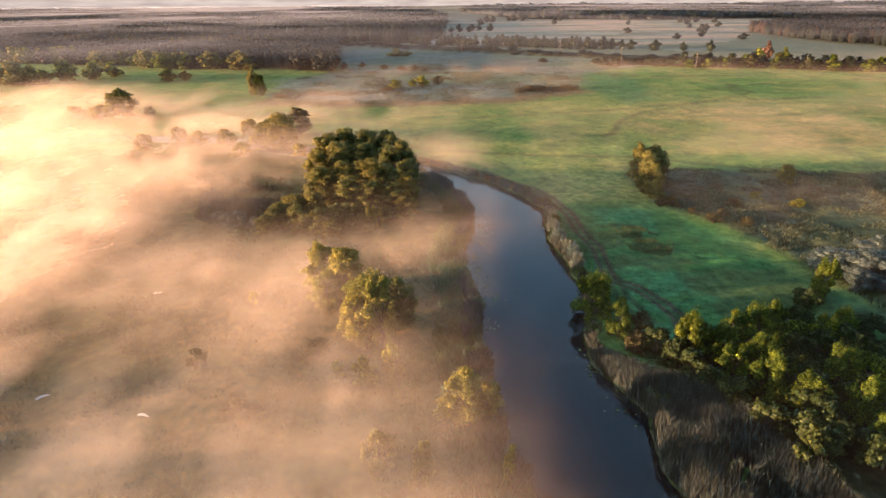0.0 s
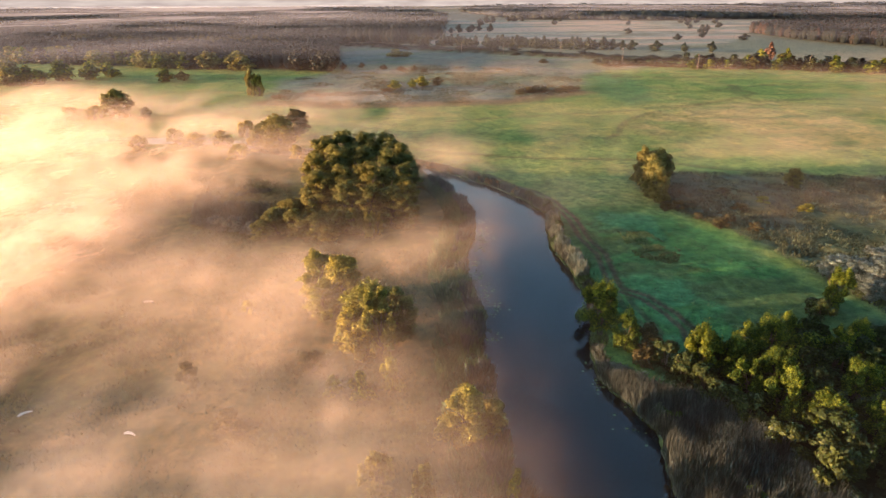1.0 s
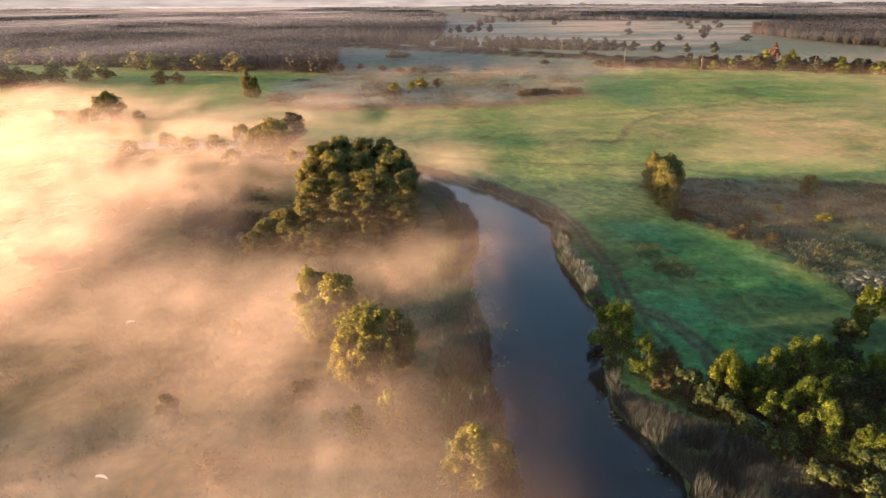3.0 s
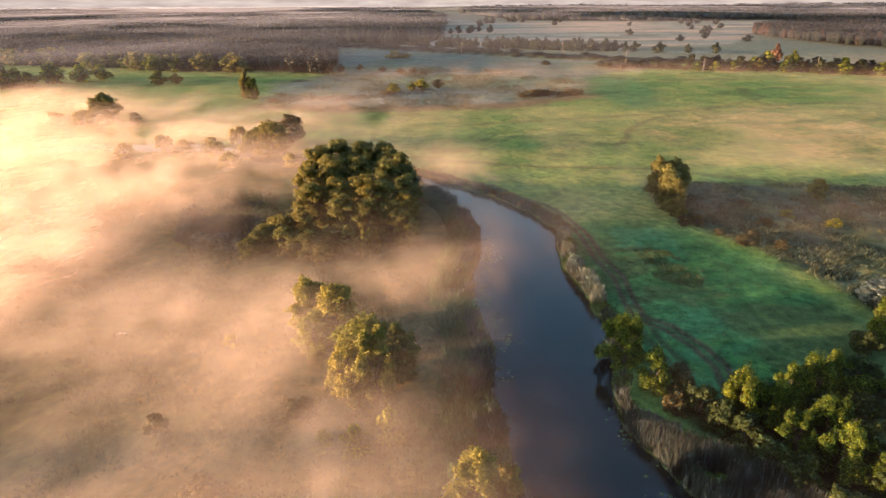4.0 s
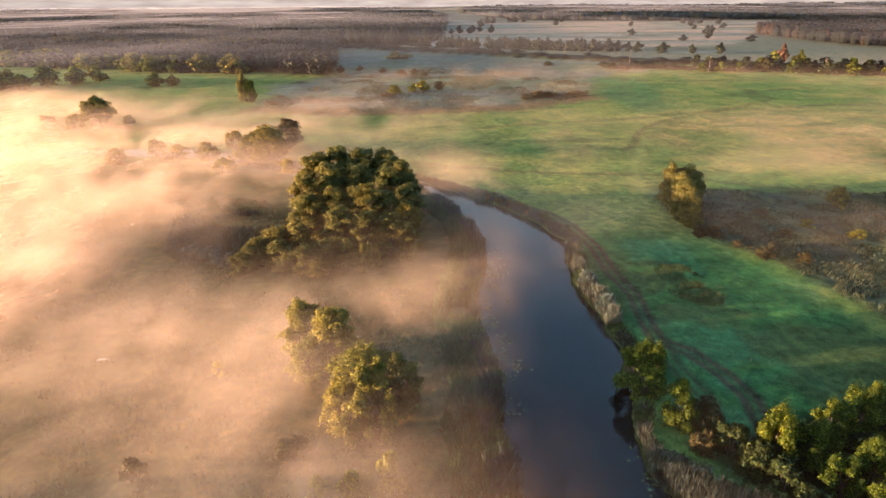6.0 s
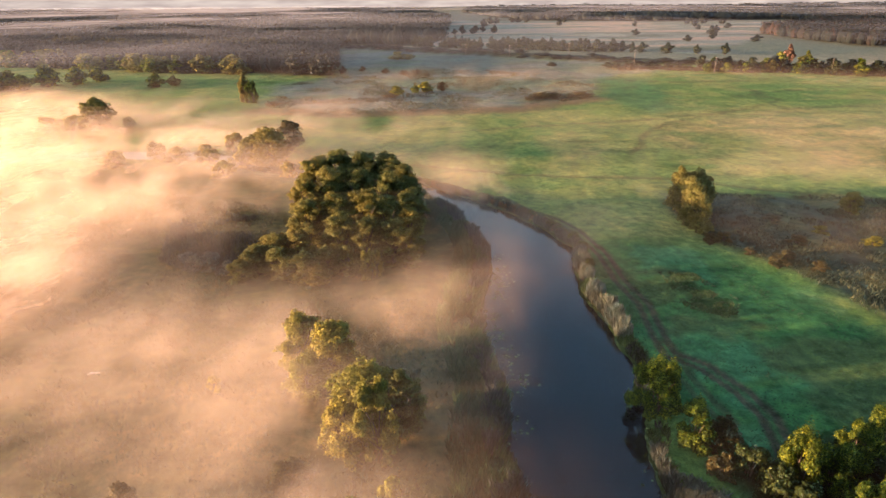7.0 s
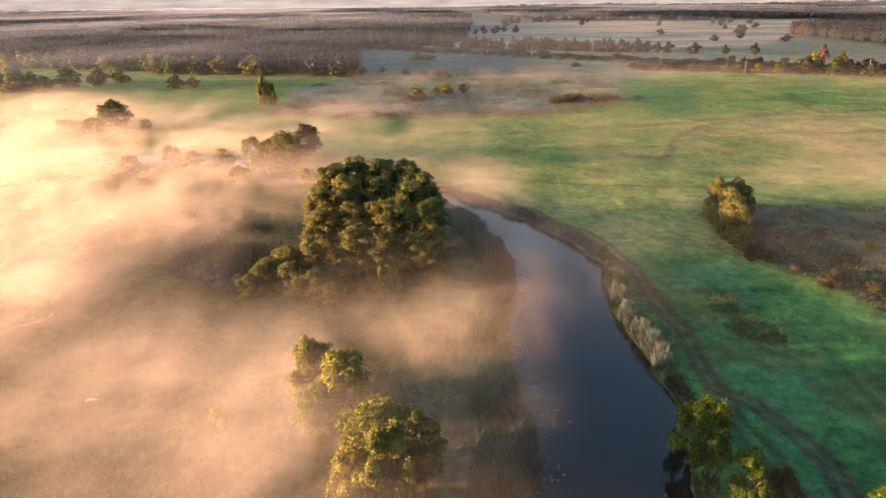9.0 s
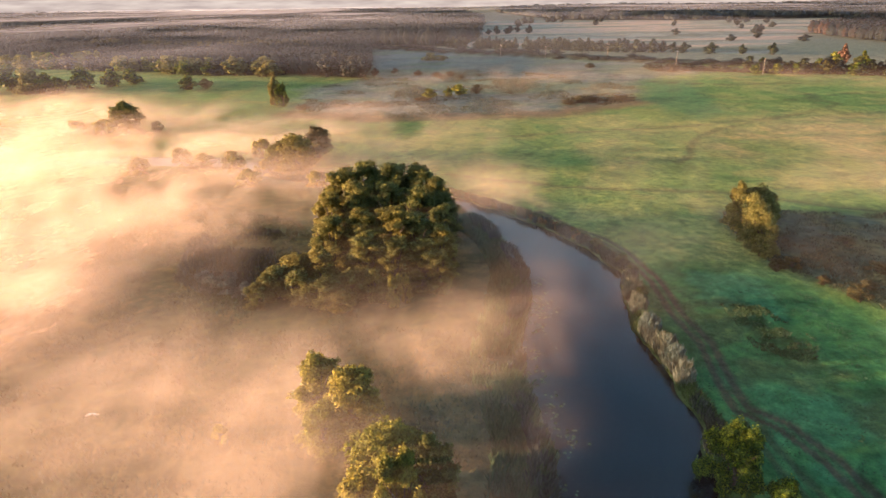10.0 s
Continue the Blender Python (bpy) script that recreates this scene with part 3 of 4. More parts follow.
# outer bank: maples, thicket and reeds
for x, y, h, w, k in ((29.2, 79.5, 6.7, 3.5, "b"), (30.4, 73, 5.4, 2.7, "c"), (38.4, 66.8, 6.2, 3.0, "b"), (41.6, 66, 5.0, 2.6, "a"), (45.6, 69, 5.6, 2.9, "c"), (49.6, 70.5, 5.4, 3.0, "b"), (53, 72.5, 4.4, 2.4, "a"),
                      (43.8, 57.6, 5.6, 3.0, "a"), (45.6, 62, 5.6, 2.9, "b"), (41.6, 61.6, 4.8, 2.6, "c"), (46.6, 55, 4.8, 2.6, "c"), (57.6, 67, 5.0, 2.2, "c"), (67, 82, 6.6, 2.4, "c"),
                      (52, 52.5, 5.2, 2.7, "a"), (54.5, 60, 5.0, 2.7, "b"), (62, 70, 4.4, 2.4, "a"), (50.5, 47, 4.8, 2.6, "b")):
    tree("maple_tree", "maple_" + k, MAPLE, x, y, h, w, "young maple with yellow-green leaves on the outer bank", "maples on the outer bank")
for x, y, h, w, m in ((33.5, 70.5, 4.2, 2.3, BROWN), (34.5, 66.5, 4.6, 2.4, THICKET), (31.5, 66.5, 3.4, 2.0, BROWN), (47, 49, 5.2, 3.2, THICKET), (42, 43.5, 6.4, 3.4, THICKET), (48.5, 43, 6, 3.4, THICKET),
                      (56, 48, 5, 3, THICKET), (63, 77, 4, 2.6, THICKET), (49, 54, 4.6, 3, THICKET), (56, 63, 4.6, 3.4, THICKET), (61, 60, 5, 3, THICKET), (39, 55.5, 3.6, 2.6, THICKET), (38, 65.5, 4, 2.6, THICKET),
                      (66, 68, 4.4, 3.2, THICKET), (62, 67, 3.6, 2.8, BROWN), (44, 57, 4.5, 3, THICKET), (42, 64.5, 4.4, 3, THICKET), (47, 63, 4.6, 3, THICKET), (53, 53, 5, 3.2, THICKET), (37, 57, 4.4, 2.8, THICKET), (52, 44, 6, 3.4, THICKET), (45.5, 46.5, 5.2, 3, THICKET), (58, 57, 5.4, 3.2, MAPLE), (35, 63, 4.4, 2.4, THICKET), (54, 66, 5, 3, MAPLE), (40.5, 49.5, 4.6, 2.8, THICKET), (43, 47, 5, 3, THICKET), (38.5, 54.5, 4.4, 2.6, THICKET), (46.5, 51.5, 4.6, 3, THICKET), (37, 60.5, 4.4, 2.6, THICKET), (49.5, 58, 5, 3, THICKET), (52, 62.5, 5, 3, THICKET), (60, 64, 5, 3, THICKET), (57, 70, 4.6, 3, THICKET)):
    tree("thicket_bush", random.choice(("bush_a", "bush_b")), m, x, y + 2.5, h * 0.75, w, "dark leafy bush in the bank thicket", "bank thicket", category="bush")
for x, y, h, w in ((31.5, 141.5, 1.7, 1.7), (34.2, 134, 1.9, 1.8), (34.8, 129, 1.6, 1.6), (27, 152, 1.5, 1.6), (29, 148.5, 1.3, 1.4), (23, 159, 1.3, 1.5), (33.5, 120, 1.8, 1.5), (19, 164, 1.2, 1.4)):
    tree("bank_bush", random.choice(("bush_a", "bush_b")), THICKET, x, y, h, w, "small dark bush on the outer bank", "bank bushes", category="bush")
for x, y, h, w in ((75, 91, 4.6, 4.4), (79, 87, 5.6, 5.0), (85, 92, 5.4, 5.2), (83, 82, 5.0, 4.6), (76, 84, 3.4, 3.0), (90, 87, 5, 5)):
    tree("silver_willow", "willow_c", SILVER, x, y, h, w, "low silvery willow at the scrub's edge", "silver willows", category="bush")
# row of willows in the meadow
for x, y, h, w, k in ((61, 135.5, 7.8, 3.0, "a"), (61.5, 139.5, 9.2, 3.3, "b"), (62.5, 144, 9.8, 3.5, "c"), (63, 149.5, 9.6, 4.0, "a"), (67, 150, 9.2, 3.8, "b"), (65.5, 144.5, 8.6, 3.0, "a")):
    tree("meadow_willow", "willow_" + k, WILLOW, x, y, h, w, "tightly grown willow in a meadow row", "meadow willows")
tree("small_tree", "willow_c", WILLOW, 100, 143.5, 5.0, 2.6, "small solitary tree in the misty scrub")
for x, y, h, w in ((61, 129.8, 2.0, 1.9), (64, 130.5, 2.0, 1.9), (68, 118.5, 1.6, 2.3), (71, 121, 1.4, 2), (66, 124, 1.2, 1.6), (74, 116, 1.4, 2), (78, 128, 1.6, 2.2), (86, 133, 1.5, 2), (92, 126, 1.5, 2.4), (80, 140, 1.4, 2.4)):
    tree("scrub_bush", random.choice(("bush_a", "bush_b")), random.choice((BROWN, YELLOW, BROWN)), x, y, h, w, "low yellowing bush at the edge of the scrub", "scrub bushes", category="bush")
# beyond the bend
tree("willow_tree", "willow_b", WILLOW, -39.5, 205, 11.4, 7.6, "broad dark willow beyond the river bend")
tree("willow_tree", "willow_a", WILLOW, -44, 206, 9.4, 5.6, "broad dark willow beyond the river bend")
tree("bare_willow", "willow_c", BROWN, -35, 218, 10, 5.2, "thinly leaved willow behind the broad one")
for x, y, h, w in ((-60, 214, 5.5, 4.5), (-53, 219, 6, 4), (-68, 209, 4, 4.5), (-84, 204, 4.5, 3.6), (-133, 263, 5, 5), (-124, 262, 5.5, 4), (-47, 203, 5, 4.4), (-57, 205, 4.6, 4), (-31, 188, 4, 3), (-49, 190, 4, 4), (-76, 214, 5, 4)):
    tree("misty_bush", random.choice(("bush_a", "bush_b")), GOLDEN, x, y, h, w, "golden bush drowned in the bright mist", "bushes in the far mist", category="bush")
tree("willow_tree", "willow_c", WILLOW, -114, 262, 12, 6.8, "round willow rising from the bright mist")
tree("shrub", "bush_a", WILLOW, -105, 266, 4, 2.8, "round shrub beside the willow in the mist", category="bush")
tree("poplar_tree", "maple_a", WILLOW, -74, 325, 12, 4.0, "upright tree with a forked crown at the meadow's edge")
tree("poplar_tree", "maple_b", MAPLE, -69.5, 322, 9.6, 3.6, "yellow-green tree leaning on its neighbour")

# ---- woods and belts in the distance ----
def woods(name, area, spacing, h, seed, material, label, reach=0.8, low=0.1):
    """A wood as one mesh: each tree has sprays over an egg-shaped crown and a solid heart."""
    rng = np.random.default_rng(seed)
    ax, ay = np.array(area).T
    px, py, ps, y = [], [], [], ay.min()
    while y < ay.max():
        step = spacing * max(1.0, y / 600) ** 0.9
        xs = np.arange(max(ax.min(), -y * reach - 60), min(ax.max(), y * reach + 60), step)
        px.append(xs + rng.uniform(-0.7, 0.7, len(xs)) * step)
        py.append(y + rng.uniform(-0.9, 0.9, len(xs)) * step)
        ps.append(np.full(len(xs), step))
        y += step * 0.9
    px, py, ps = np.concatenate(px), np.concatenate(py), np.concatenate(ps)
    ok = inside(px, py, area) & (fbm(px, py, 60, seed, 2) > 0.2)
    px, py, ps = px[ok], py[ok], ps[ok]
    hs = h * rng.uniform(0.75, 1.15, len(px)) * (0.8 + 0.4 * fbm(px, py, 90, seed + 3, 2))
    zs = ground_height(px, py) - 0.3
    wd = ps * rng.uniform(0.6, 0.85, len(px))
    ns = np.maximum(10, (48 * np.minimum(1, (520 / py) ** 1.3)) // 6 * 6).astype(int)
    chunks, soft = [], []
    th = np.linspace(0, math.tau, 6, endpoint=False)
    heart = np.array([(math.cos(a) * q, math.sin(a) * q, k) for k, q in ((low, 0.35), (0.45, 0.75), (0.86, 0.35)) for a in th])
    quads = np.array([(j * 6 + k, j * 6 + (k + 1) % 6, (j + 1) * 6 + (k + 1) % 6, (j + 1) * 6 + k) for j in range(2) for k in range(6)] + [(12, 13, 14, 15), (15, 16, 17, 12)])
    for n in np.unique(ns):
        pick = ns == n
        k = pick.sum()
        base = np.stack([px[pick], py[pick], zs[pick]], 1)
        scale = np.stack([wd[pick], wd[pick], hs[pick]], 1)
        u = unit(rng, k * n)
        u[:, 2] = np.where(u[:, 2] < -0.5, -u[:, 2], u[:, 2])
        half = np.repeat(scale * np.array((1, 1, (1 - low) / 2)), n, 0)
        p = u * (0.75 + 0.35 * rng.random((k * n, 1))) * half + np.repeat(base, n, 0)
        p[:, 2] += np.repeat(hs[pick] * (1 + low) / 2, n)
        soft += [np.repeat(u * 0.6 + np.array((0, 0, 1.3)), 4, 0), np.tile(heart + np.array((0, 0, 0.8)), (k, 1))]
        chunks.append(leaves(rng, p, u + np.array((0, 0, 0.3)), np.repeat(0.9 * np.maximum(1.0, py[pick] / 520) ** 0.8, n)[:, None]))
        v = (heart[None] * rng.uniform(0.85, 1.1, (k, 18, 1)) * scale[:, None, :] + base[:, None, :]).reshape(-1, 3)
        chunks.append((v, (quads[None] + (np.arange(k) * 18)[:, None, None]).reshape(-1, 4)))
    soft = np.concatenate(soft)
    me = soft_normals(mesh_of(name, *soup(chunks), material), soft / np.linalg.norm(soft, axis=1)[:, None])
    return tagged(new(name, me), label, "woods", kind="stuff")


woods("near_woods", NEAR_WOODS, 6.5, 14, 301, WOODS, "dark mixed woodland edge in morning haze")
woods("russet_woods", [(-330, 640), (-230, 590), (-110, 575), (-95, 592), (-210, 612), (-320, 668)], 6.5, 15, 305, BROWN, "strip of browning trees among the dark woods")
woods("deep_woods", DEEP_WOODS, 10.5, 18, 302, WOODS, "wide dark forest reaching to the horizon")
woods("pine_woods", RIGHT_WOODS, 6.5, 15, 303, PINE_RED, "pine forest with sunlit reddish trunks")
woods("far_woods", FAR_WOODS, 11.0, 18, 304, WOODS, "distant hazy forest behind the pale field")


def along(pts, k):
    """The point at the share k of a line's length."""
    seg = [math.dist(a, b) for a, b in zip(pts[:-1], pts[1:])]
    left = k * sum(seg)
    for (a, b), l in zip(zip(pts[:-1], pts[1:]), seg):
        if left <= l:
            return a[0] + (b[0] - a[0]) * left / l, a[1] + (b[1] - a[1]) * left / l
        left -= l
    return pts[-1]


FARS = ("far_a", "far_b", "far_c")
# row of pines beyond the embankment
for i in range(46):
    k = (i + random.uniform(-0.3, 0.3)) / 46
    if 0.1 < k < 0.13 or 0.34 < k < 0.37:
        continue
    px, py = along([(19, 676), (114, 629), (163, 599), (209, 585)], max(0, k))
    tree("pine_tree", "far_pine", PINE, px, py + random.uniform(-4, 4), random.uniform(8.5, 12.5), random.uniform(4.2, 6.2), "dark pine in the row beyond the embankment", "pine row")
for px, py, h, w in ((222, 579, 9, 5), (240, 566, 9.5, 6), (262, 556, 8, 3.6), (283, 547, 9.5, 4), (214, 583, 9, 4)):
    tree("pine_tree", "far_pine", PINE, px, py, h, w, "dark pine standing apart from the row", "lone pines")
# scrub along the embankment
for i in range(46):
    px, py = along([(-60, 697), (54, 596), (180, 490), (215, 466)], i / 45)
    tree("embankment_bush", random.choice(FARS), WOODS, px + random.uniform(-5, 5), py - random.uniform(2, 12), random.uniform(1.8, 3.6), random.uniform(4, 7), "low dark bush on the embankment", "embankment scrub", category="bush")
# belt of bushes and small trees at the field's far edge
for i in range(92):
    k = i / 91
    px, py = along([(150, 452), (200, 425), (255, 405), (310, 375), (420, 330)], k)
    px, py = px + random.uniform(-3, 3), py + random.uniform(-3, 9)
    m = random.choice((PINE, WOODS, PINE, MAPLE, WILLOW)) if k > 0.2 else PINE
    tree("belt_tree", random.choice(FARS), m, px, py, random.uniform(6, 10) if k > 0.2 else random.uniform(2.5, 4.5), random.uniform(3.8, 5.8), "leafy tree in the belt along the field's far edge", "field belt")
tree("russet_tree", "far_c", RUSSET, 272, 441, 14, 4.2, "tall russet-leaved tree behind the belt")
for px, py, h, w in ((283, 437, 11, 4), (256, 425, 11.5, 5), (215, 416, 6, 4), (204, 418, 5.5, 4), (226, 414, 6, 4), (330, 395, 10, 4), (352, 385, 9, 5), (372, 372, 10, 5)):
    tree("yellow_tree", random.choice(FARS), YELLOW if h > 8 else MAPLE, px, py, h, w, "sunlit yellowing tree in the belt", "yellow belt trees")
# bushes before the woods across the mist
for i in range(54):
    k = (i + random.uniform(-0.3, 0.3)) / 54
    px, py = along([(-330, 530), (-245, 508), (-165, 468), (-95, 448)], max(0, k))
    tree("edge_tree", random.choice(FARS), random.choice((WILLOW, WILLOW, MAPLE, WOODS)), px, py + random.uniform(-8, 10), random.uniform(8, 13), random.uniform(5.5, 8.5), "rounded tree along the woodland edge", "woodland edge")
for px, py, h, w in ((-228, 388, 13, 8), (-215, 384, 11, 7), (-203, 398, 12, 7), (-190, 405, 10, 6), (-222, 376, 9, 6), (-242, 395, 14, 8), (-207, 380, 8, 5.5), (-182, 416, 9, 6), (-137, 386, 7.5, 5), (-129, 391, 6, 4), (-250, 380, 12, 8)):
    tree("edge_tree", random.choice(FARS), random.choice((WILLOW, MAPLE)), px, py, h, w, "broad leafy tree above the bright mist", "edge thicket")
tree("russet_tree", "far_a", RUSSET, -297, 530, 11, 8, "pinkish autumn tree at the woodland edge")
for px, py in ((-56, 440), (-50, 433), (-62, 448), (-44, 431), (-66, 440)):
    tree("wood_corner_tree", "far_a", WOODS, px, py, random.uniform(13, 16), 6.5, "dense dark tree at the corner of the woods", "woods corner")
# scattered shrubs on the pale meadow and field
for px, py, h, w, m in ((0, 541, 6, 7, WILLOW), (9, 540, 4, 6, WILLOW), (-24, 452, 3.5, 2.5, PINE), (-8, 440, 3.5, 3, PINE), (4, 430, 2.6, 4, PINE), (13, 428, 4, 2.4, PINE), (19, 418, 2.4, 2.4, PINE), (-36, 440, 5, 2.6, WOODS),
                        (-1, 337, 4.6, 4, YELLOW), (9, 346, 4, 3, MAPLE), (15, 350, 5, 4, YELLOW), (24, 352, 4.5, 3, BROWN), (-4, 331, 2, 4, BROWN), (-58, 312, 2, 3.5, BROWN), (70, 318, 3, 5, BROWN), (77, 322, 2.4, 6, BROWN), (64, 314, 2.2, 4, BROWN),
                        (90, 322, 2.4, 7, BROWN), (150, 440, 4, 4, PINE), (112, 470, 3, 4, PINE), (158, 436, 4.5, 5, WOODS)):
    tree("meadow_shrub", random.choice(FARS), m, px, py, h, w, "scattered shrub on the frosty pale meadow", "meadow shrubs", category="bush")
for px, py in ((83, 921), (96, 935), (110, 932), (131, 980), (143, 943), (117, 960), (178, 1314), (190, 1300), (205, 1320), (246, 1366), (260, 1370), (275, 1360), (317, 846), (471, 987), (425, 855), (440, 870), (455, 900),
               (380, 760), (330, 720), (400, 700), (160, 1180), (300, 1180), (420, 1120), (520, 1100), (560, 1218), (575, 1225), (590, 1215), (350, 1330), (610, 1180), (530, 1010)):
    tree("field_tree", random.choice(("far_a", "far_pine")), WOODS, px, py, random.uniform(7, 12) * (1.3 if py > 1150 else 1), random.uniform(4, 6) * (1.3 if py > 1150 else 1), "dark tree scattered over the distant pale field", "field trees")


# ---- reeds, sedge and tufts ----
def blades(rng, x, y, z, height, lean, width):
    """One narrow bent blade of four corners at each place."""
    n = len(x)
    a = rng.uniform(0, math.tau, n)
    tip = np.stack([np.cos(a), np.sin(a), np.zeros(n)], 1) * (lean * height * rng.uniform(0.3, 1, n))[:, None]
    base = np.stack([x, y, z], 1)
    side = np.stack([-np.sin(a + 0.8), np.cos(a + 0.8), np.zeros(n)], 1) * width
    up = np.zeros((n, 3))
    up[:, 2] = height
    return np.stack([base - side, base + side, base + up * 0.6 + tip * 0.4 + side * 0.8, base + up + tip], 1).reshape(-1, 3), np.arange(n * 4).reshape(n, 4)


def stand(name, area, count, height, lean, width, seed, material, label, patchy=0.0, size=3.0, keep_dry=0.3):
    rng = np.random.default_rng(seed)
    ax, ay = np.array(area).T
    x, y = np.zeros(0), np.zeros(0)
    for _ in range(15):
        if len(x) >= count:
            break
        tx, ty = rng.uniform(ax.min(), ax.max(), count * 4), rng.uniform(ay.min(), ay.max(), count * 4)
        ok = inside(tx, ty, area)
        tx, ty = tx[ok], ty[ok]
        ok = (fbm(tx, ty, size, seed, 3) > patchy) & (river_distance(tx, ty) > keep_dry)
        x, y = np.concatenate([x, tx[ok]]), np.concatenate([y, ty[ok]])
    x, y = x[:count], y[:count]
    hh = height * rng.uniform(0.55, 1.15, len(x)) * (0.6 + 0.8 * fbm(x, y, size * 1.5, seed + 1, 2))
    v, f = blades(rng, x, y, ground_height(x, y) - 0.05, hh, lean, width)
    return tagged(new(name, mesh_of(name, v, f, material)), label, "reeds" if "reed" in name else "grass", kind="stuff")


def band(bank, inner, outer):
    """A strip beside a bank, between two distances from it."""
    a = [Vector(p) for p in bank]
    def side(d):
        out = []
        for i, p in enumerate(a):
            way = (a[min(i + 1, len(a) - 1)] - a[max(i - 1, 0)]).normalized()
            out.append(tuple(p + Vector((way.y, -way.x)) * d))
        return out
    return side(inner) + side(outer)[::-1]


stand("reed_bed", [(24, 67), (31, 63), (37, 58), (40, 52), (41, 46), (43, 36), (25, 36), (25, 50)], 60000, 2.2, 0.16, 0.026, 401, REED, "dense grey reed bed at the water's edge", 0.3, 3.0, 0.1)
stand("reed_patch", [(-50, 150), (-40, 156), (-29, 152), (-22, 138), (-25, 127), (-36, 122), (-46, 130)], 7000, 1.0, 0.4, 0.05, 402, REED, "grey reeds beside the willow clump", 0.5, 7.0)
stand("bank_reeds", band(RIGHT_BANK[4:18], -0.3, 1.8), 13000, 1.5, 0.4, 0.035, 403, REED, "dry grey reeds along the outer bank", 0.52)
stand("bank_sedge", band(RIGHT_BANK[3:18], 0.2, 2.6), 11000, 0.8, 0.7, 0.06, 404, REED_GREEN, "dark sedge fringe along the outer bank", 0.45)
stand("inner_sedge", band(LEFT_BANK[1:16], 0.3, -7), 24000, 1.5, 0.45, 0.06, 405, REED_GREEN, "sedge fringe along the inner bank", 0.35)
stand("inner_reeds", band(LEFT_BANK[1:16], 0.5, -3), 16000, 2.0, 0.4, 0.06, 406, REED, "reeds along the inner bank", 0.45)
stand("bank_scrub", band(RIGHT_BANK[12:17], 0.3, 2.6), 2200, 0.9, 0.6, 0.05, 407, RUSSET_REED, "russet weeds on the outer bank", 0.45)
stand("scrub_tufts", SCRUB[:6] + [(74, 66), (140, 66), (170, 120), (150, 150), (108, 156)], 36000, 0.6, 0.8, 0.07, 408, TUFT, "rough dark grass and weeds of the scrub", 0.42, 4.0)
stand("meadow_tufts", [(-70, 40), (8, 40), (8, 110), (-10, 112), (-30, 160), (-70, 180)], 28000, 0.55, 0.9, 0.07, 409, TUFT, "uneven grass of the misty meadow", 0.45, 6.0)
stand("emerald_tufts", EMERALD, 7000, 0.25, 1.2, 0.05, 410, REED_GREEN, "darker tufts in the emerald grass", 0.52, 3.0)
stand("dark_patch", [(45, 117), (51, 116), (53.5, 106), (50, 99), (44, 104)], 2200, 0.4, 1.0, 0.07, 411, REED_GREEN, "patch of coarse dark weeds in the grass", 0.45, 2.0)
stand("pale_tufts", [(-62, 309), (-26, 284), (48, 288), (95, 318), (120, 390), (40, 470), (-40, 430), (-70, 380)], 12000, 0.6, 0.9, 0.25, 412, TUFT, "coarse heath tufts on the pale meadow", 0.52, 14.0)
rng_silver = np.random.default_rng(77)
for cx, cy, r in ((32.6, 122, 1.5), (32, 117, 1.3), (31.6, 110.5, 1.5), (32, 105, 1.7), (31.8, 101.5, 1.5), (31.6, 97.5, 1.2), (33.4, 126.5, 1.2)):
    n = 2600
    a, q = rng_silver.uniform(0, math.tau, n), np.sqrt(rng_silver.random(n)) * r
    x, y = cx + np.cos(a) * q, cy + np.sin(a) * q * 1.3
    v, f = blades(rng_silver, x, y, ground_height(x, y), 2.1 * (1.0 - 0.45 * (q / r) ** 2) * rng_silver.uniform(0.35, 1.15, n) * (0.5 + fbm(x, y, 0.9, 5, 2)), 0.35, 0.028)
    tagged(new("reed_clump", mesh_of("reed_clump", v, f, SILVER)), "silvery reed clump on the outer bank", "reeds", "silver reed clumps")
stand("fringe_sedge", [(24.6, 68), (27.5, 71), (30.5, 66), (30, 60), (29, 54), (27, 46), (25.4, 46), (26, 54), (25.6, 61)], 5000, 0.8, 0.7, 0.05, 413, SILVER, "pale sedge fringe at the foot of the reed bed", 0.45, 2.0, 0.0)
# lily pads at the inner bank
rng_lily = np.random.default_rng(88)
pads = []
for cx, cy, n in ((16.5, 117, 46), (17, 121, 30), (15.5, 112, 24), (13.6, 104, 26), (13.4, 99, 20), (14, 93, 20), (14.6, 87, 22), (12.5, 79, 14), (17.6, 126, 16), (25.6, 57, 8), (24.6, 66, 14), (25, 70, 8)):
    for _ in range(n):
        px, py, r = cx + rng_lily.normal() * 0.9, cy + rng_lily.normal() * 1.6, rng_lily.uniform(0.1, 0.24)
        if river_distance(np.array([px]), np.array([py]))[0] > -0.2:
            continue
        th = np.linspace(0.25, math.tau - 0.25, 9) + rng_lily.uniform(0, 6)
        v = np.array([(px, py, -0.485)] + [(px + math.cos(q) * r, py + math.sin(q) * r, -0.48 + 0.008 * (k % 2)) for k, q in enumerate(th)])
        pads.append((v, np.array([(0, 1 + 2 * k, 2 + 2 * k, 3 + 2 * k) for k in range(4)])))
tagged(new("lily_pads", mesh_of("lily_pads", *soup(pads), LILY)), "floating lily pads along the inner bank", "water lilies", kind="stuff")

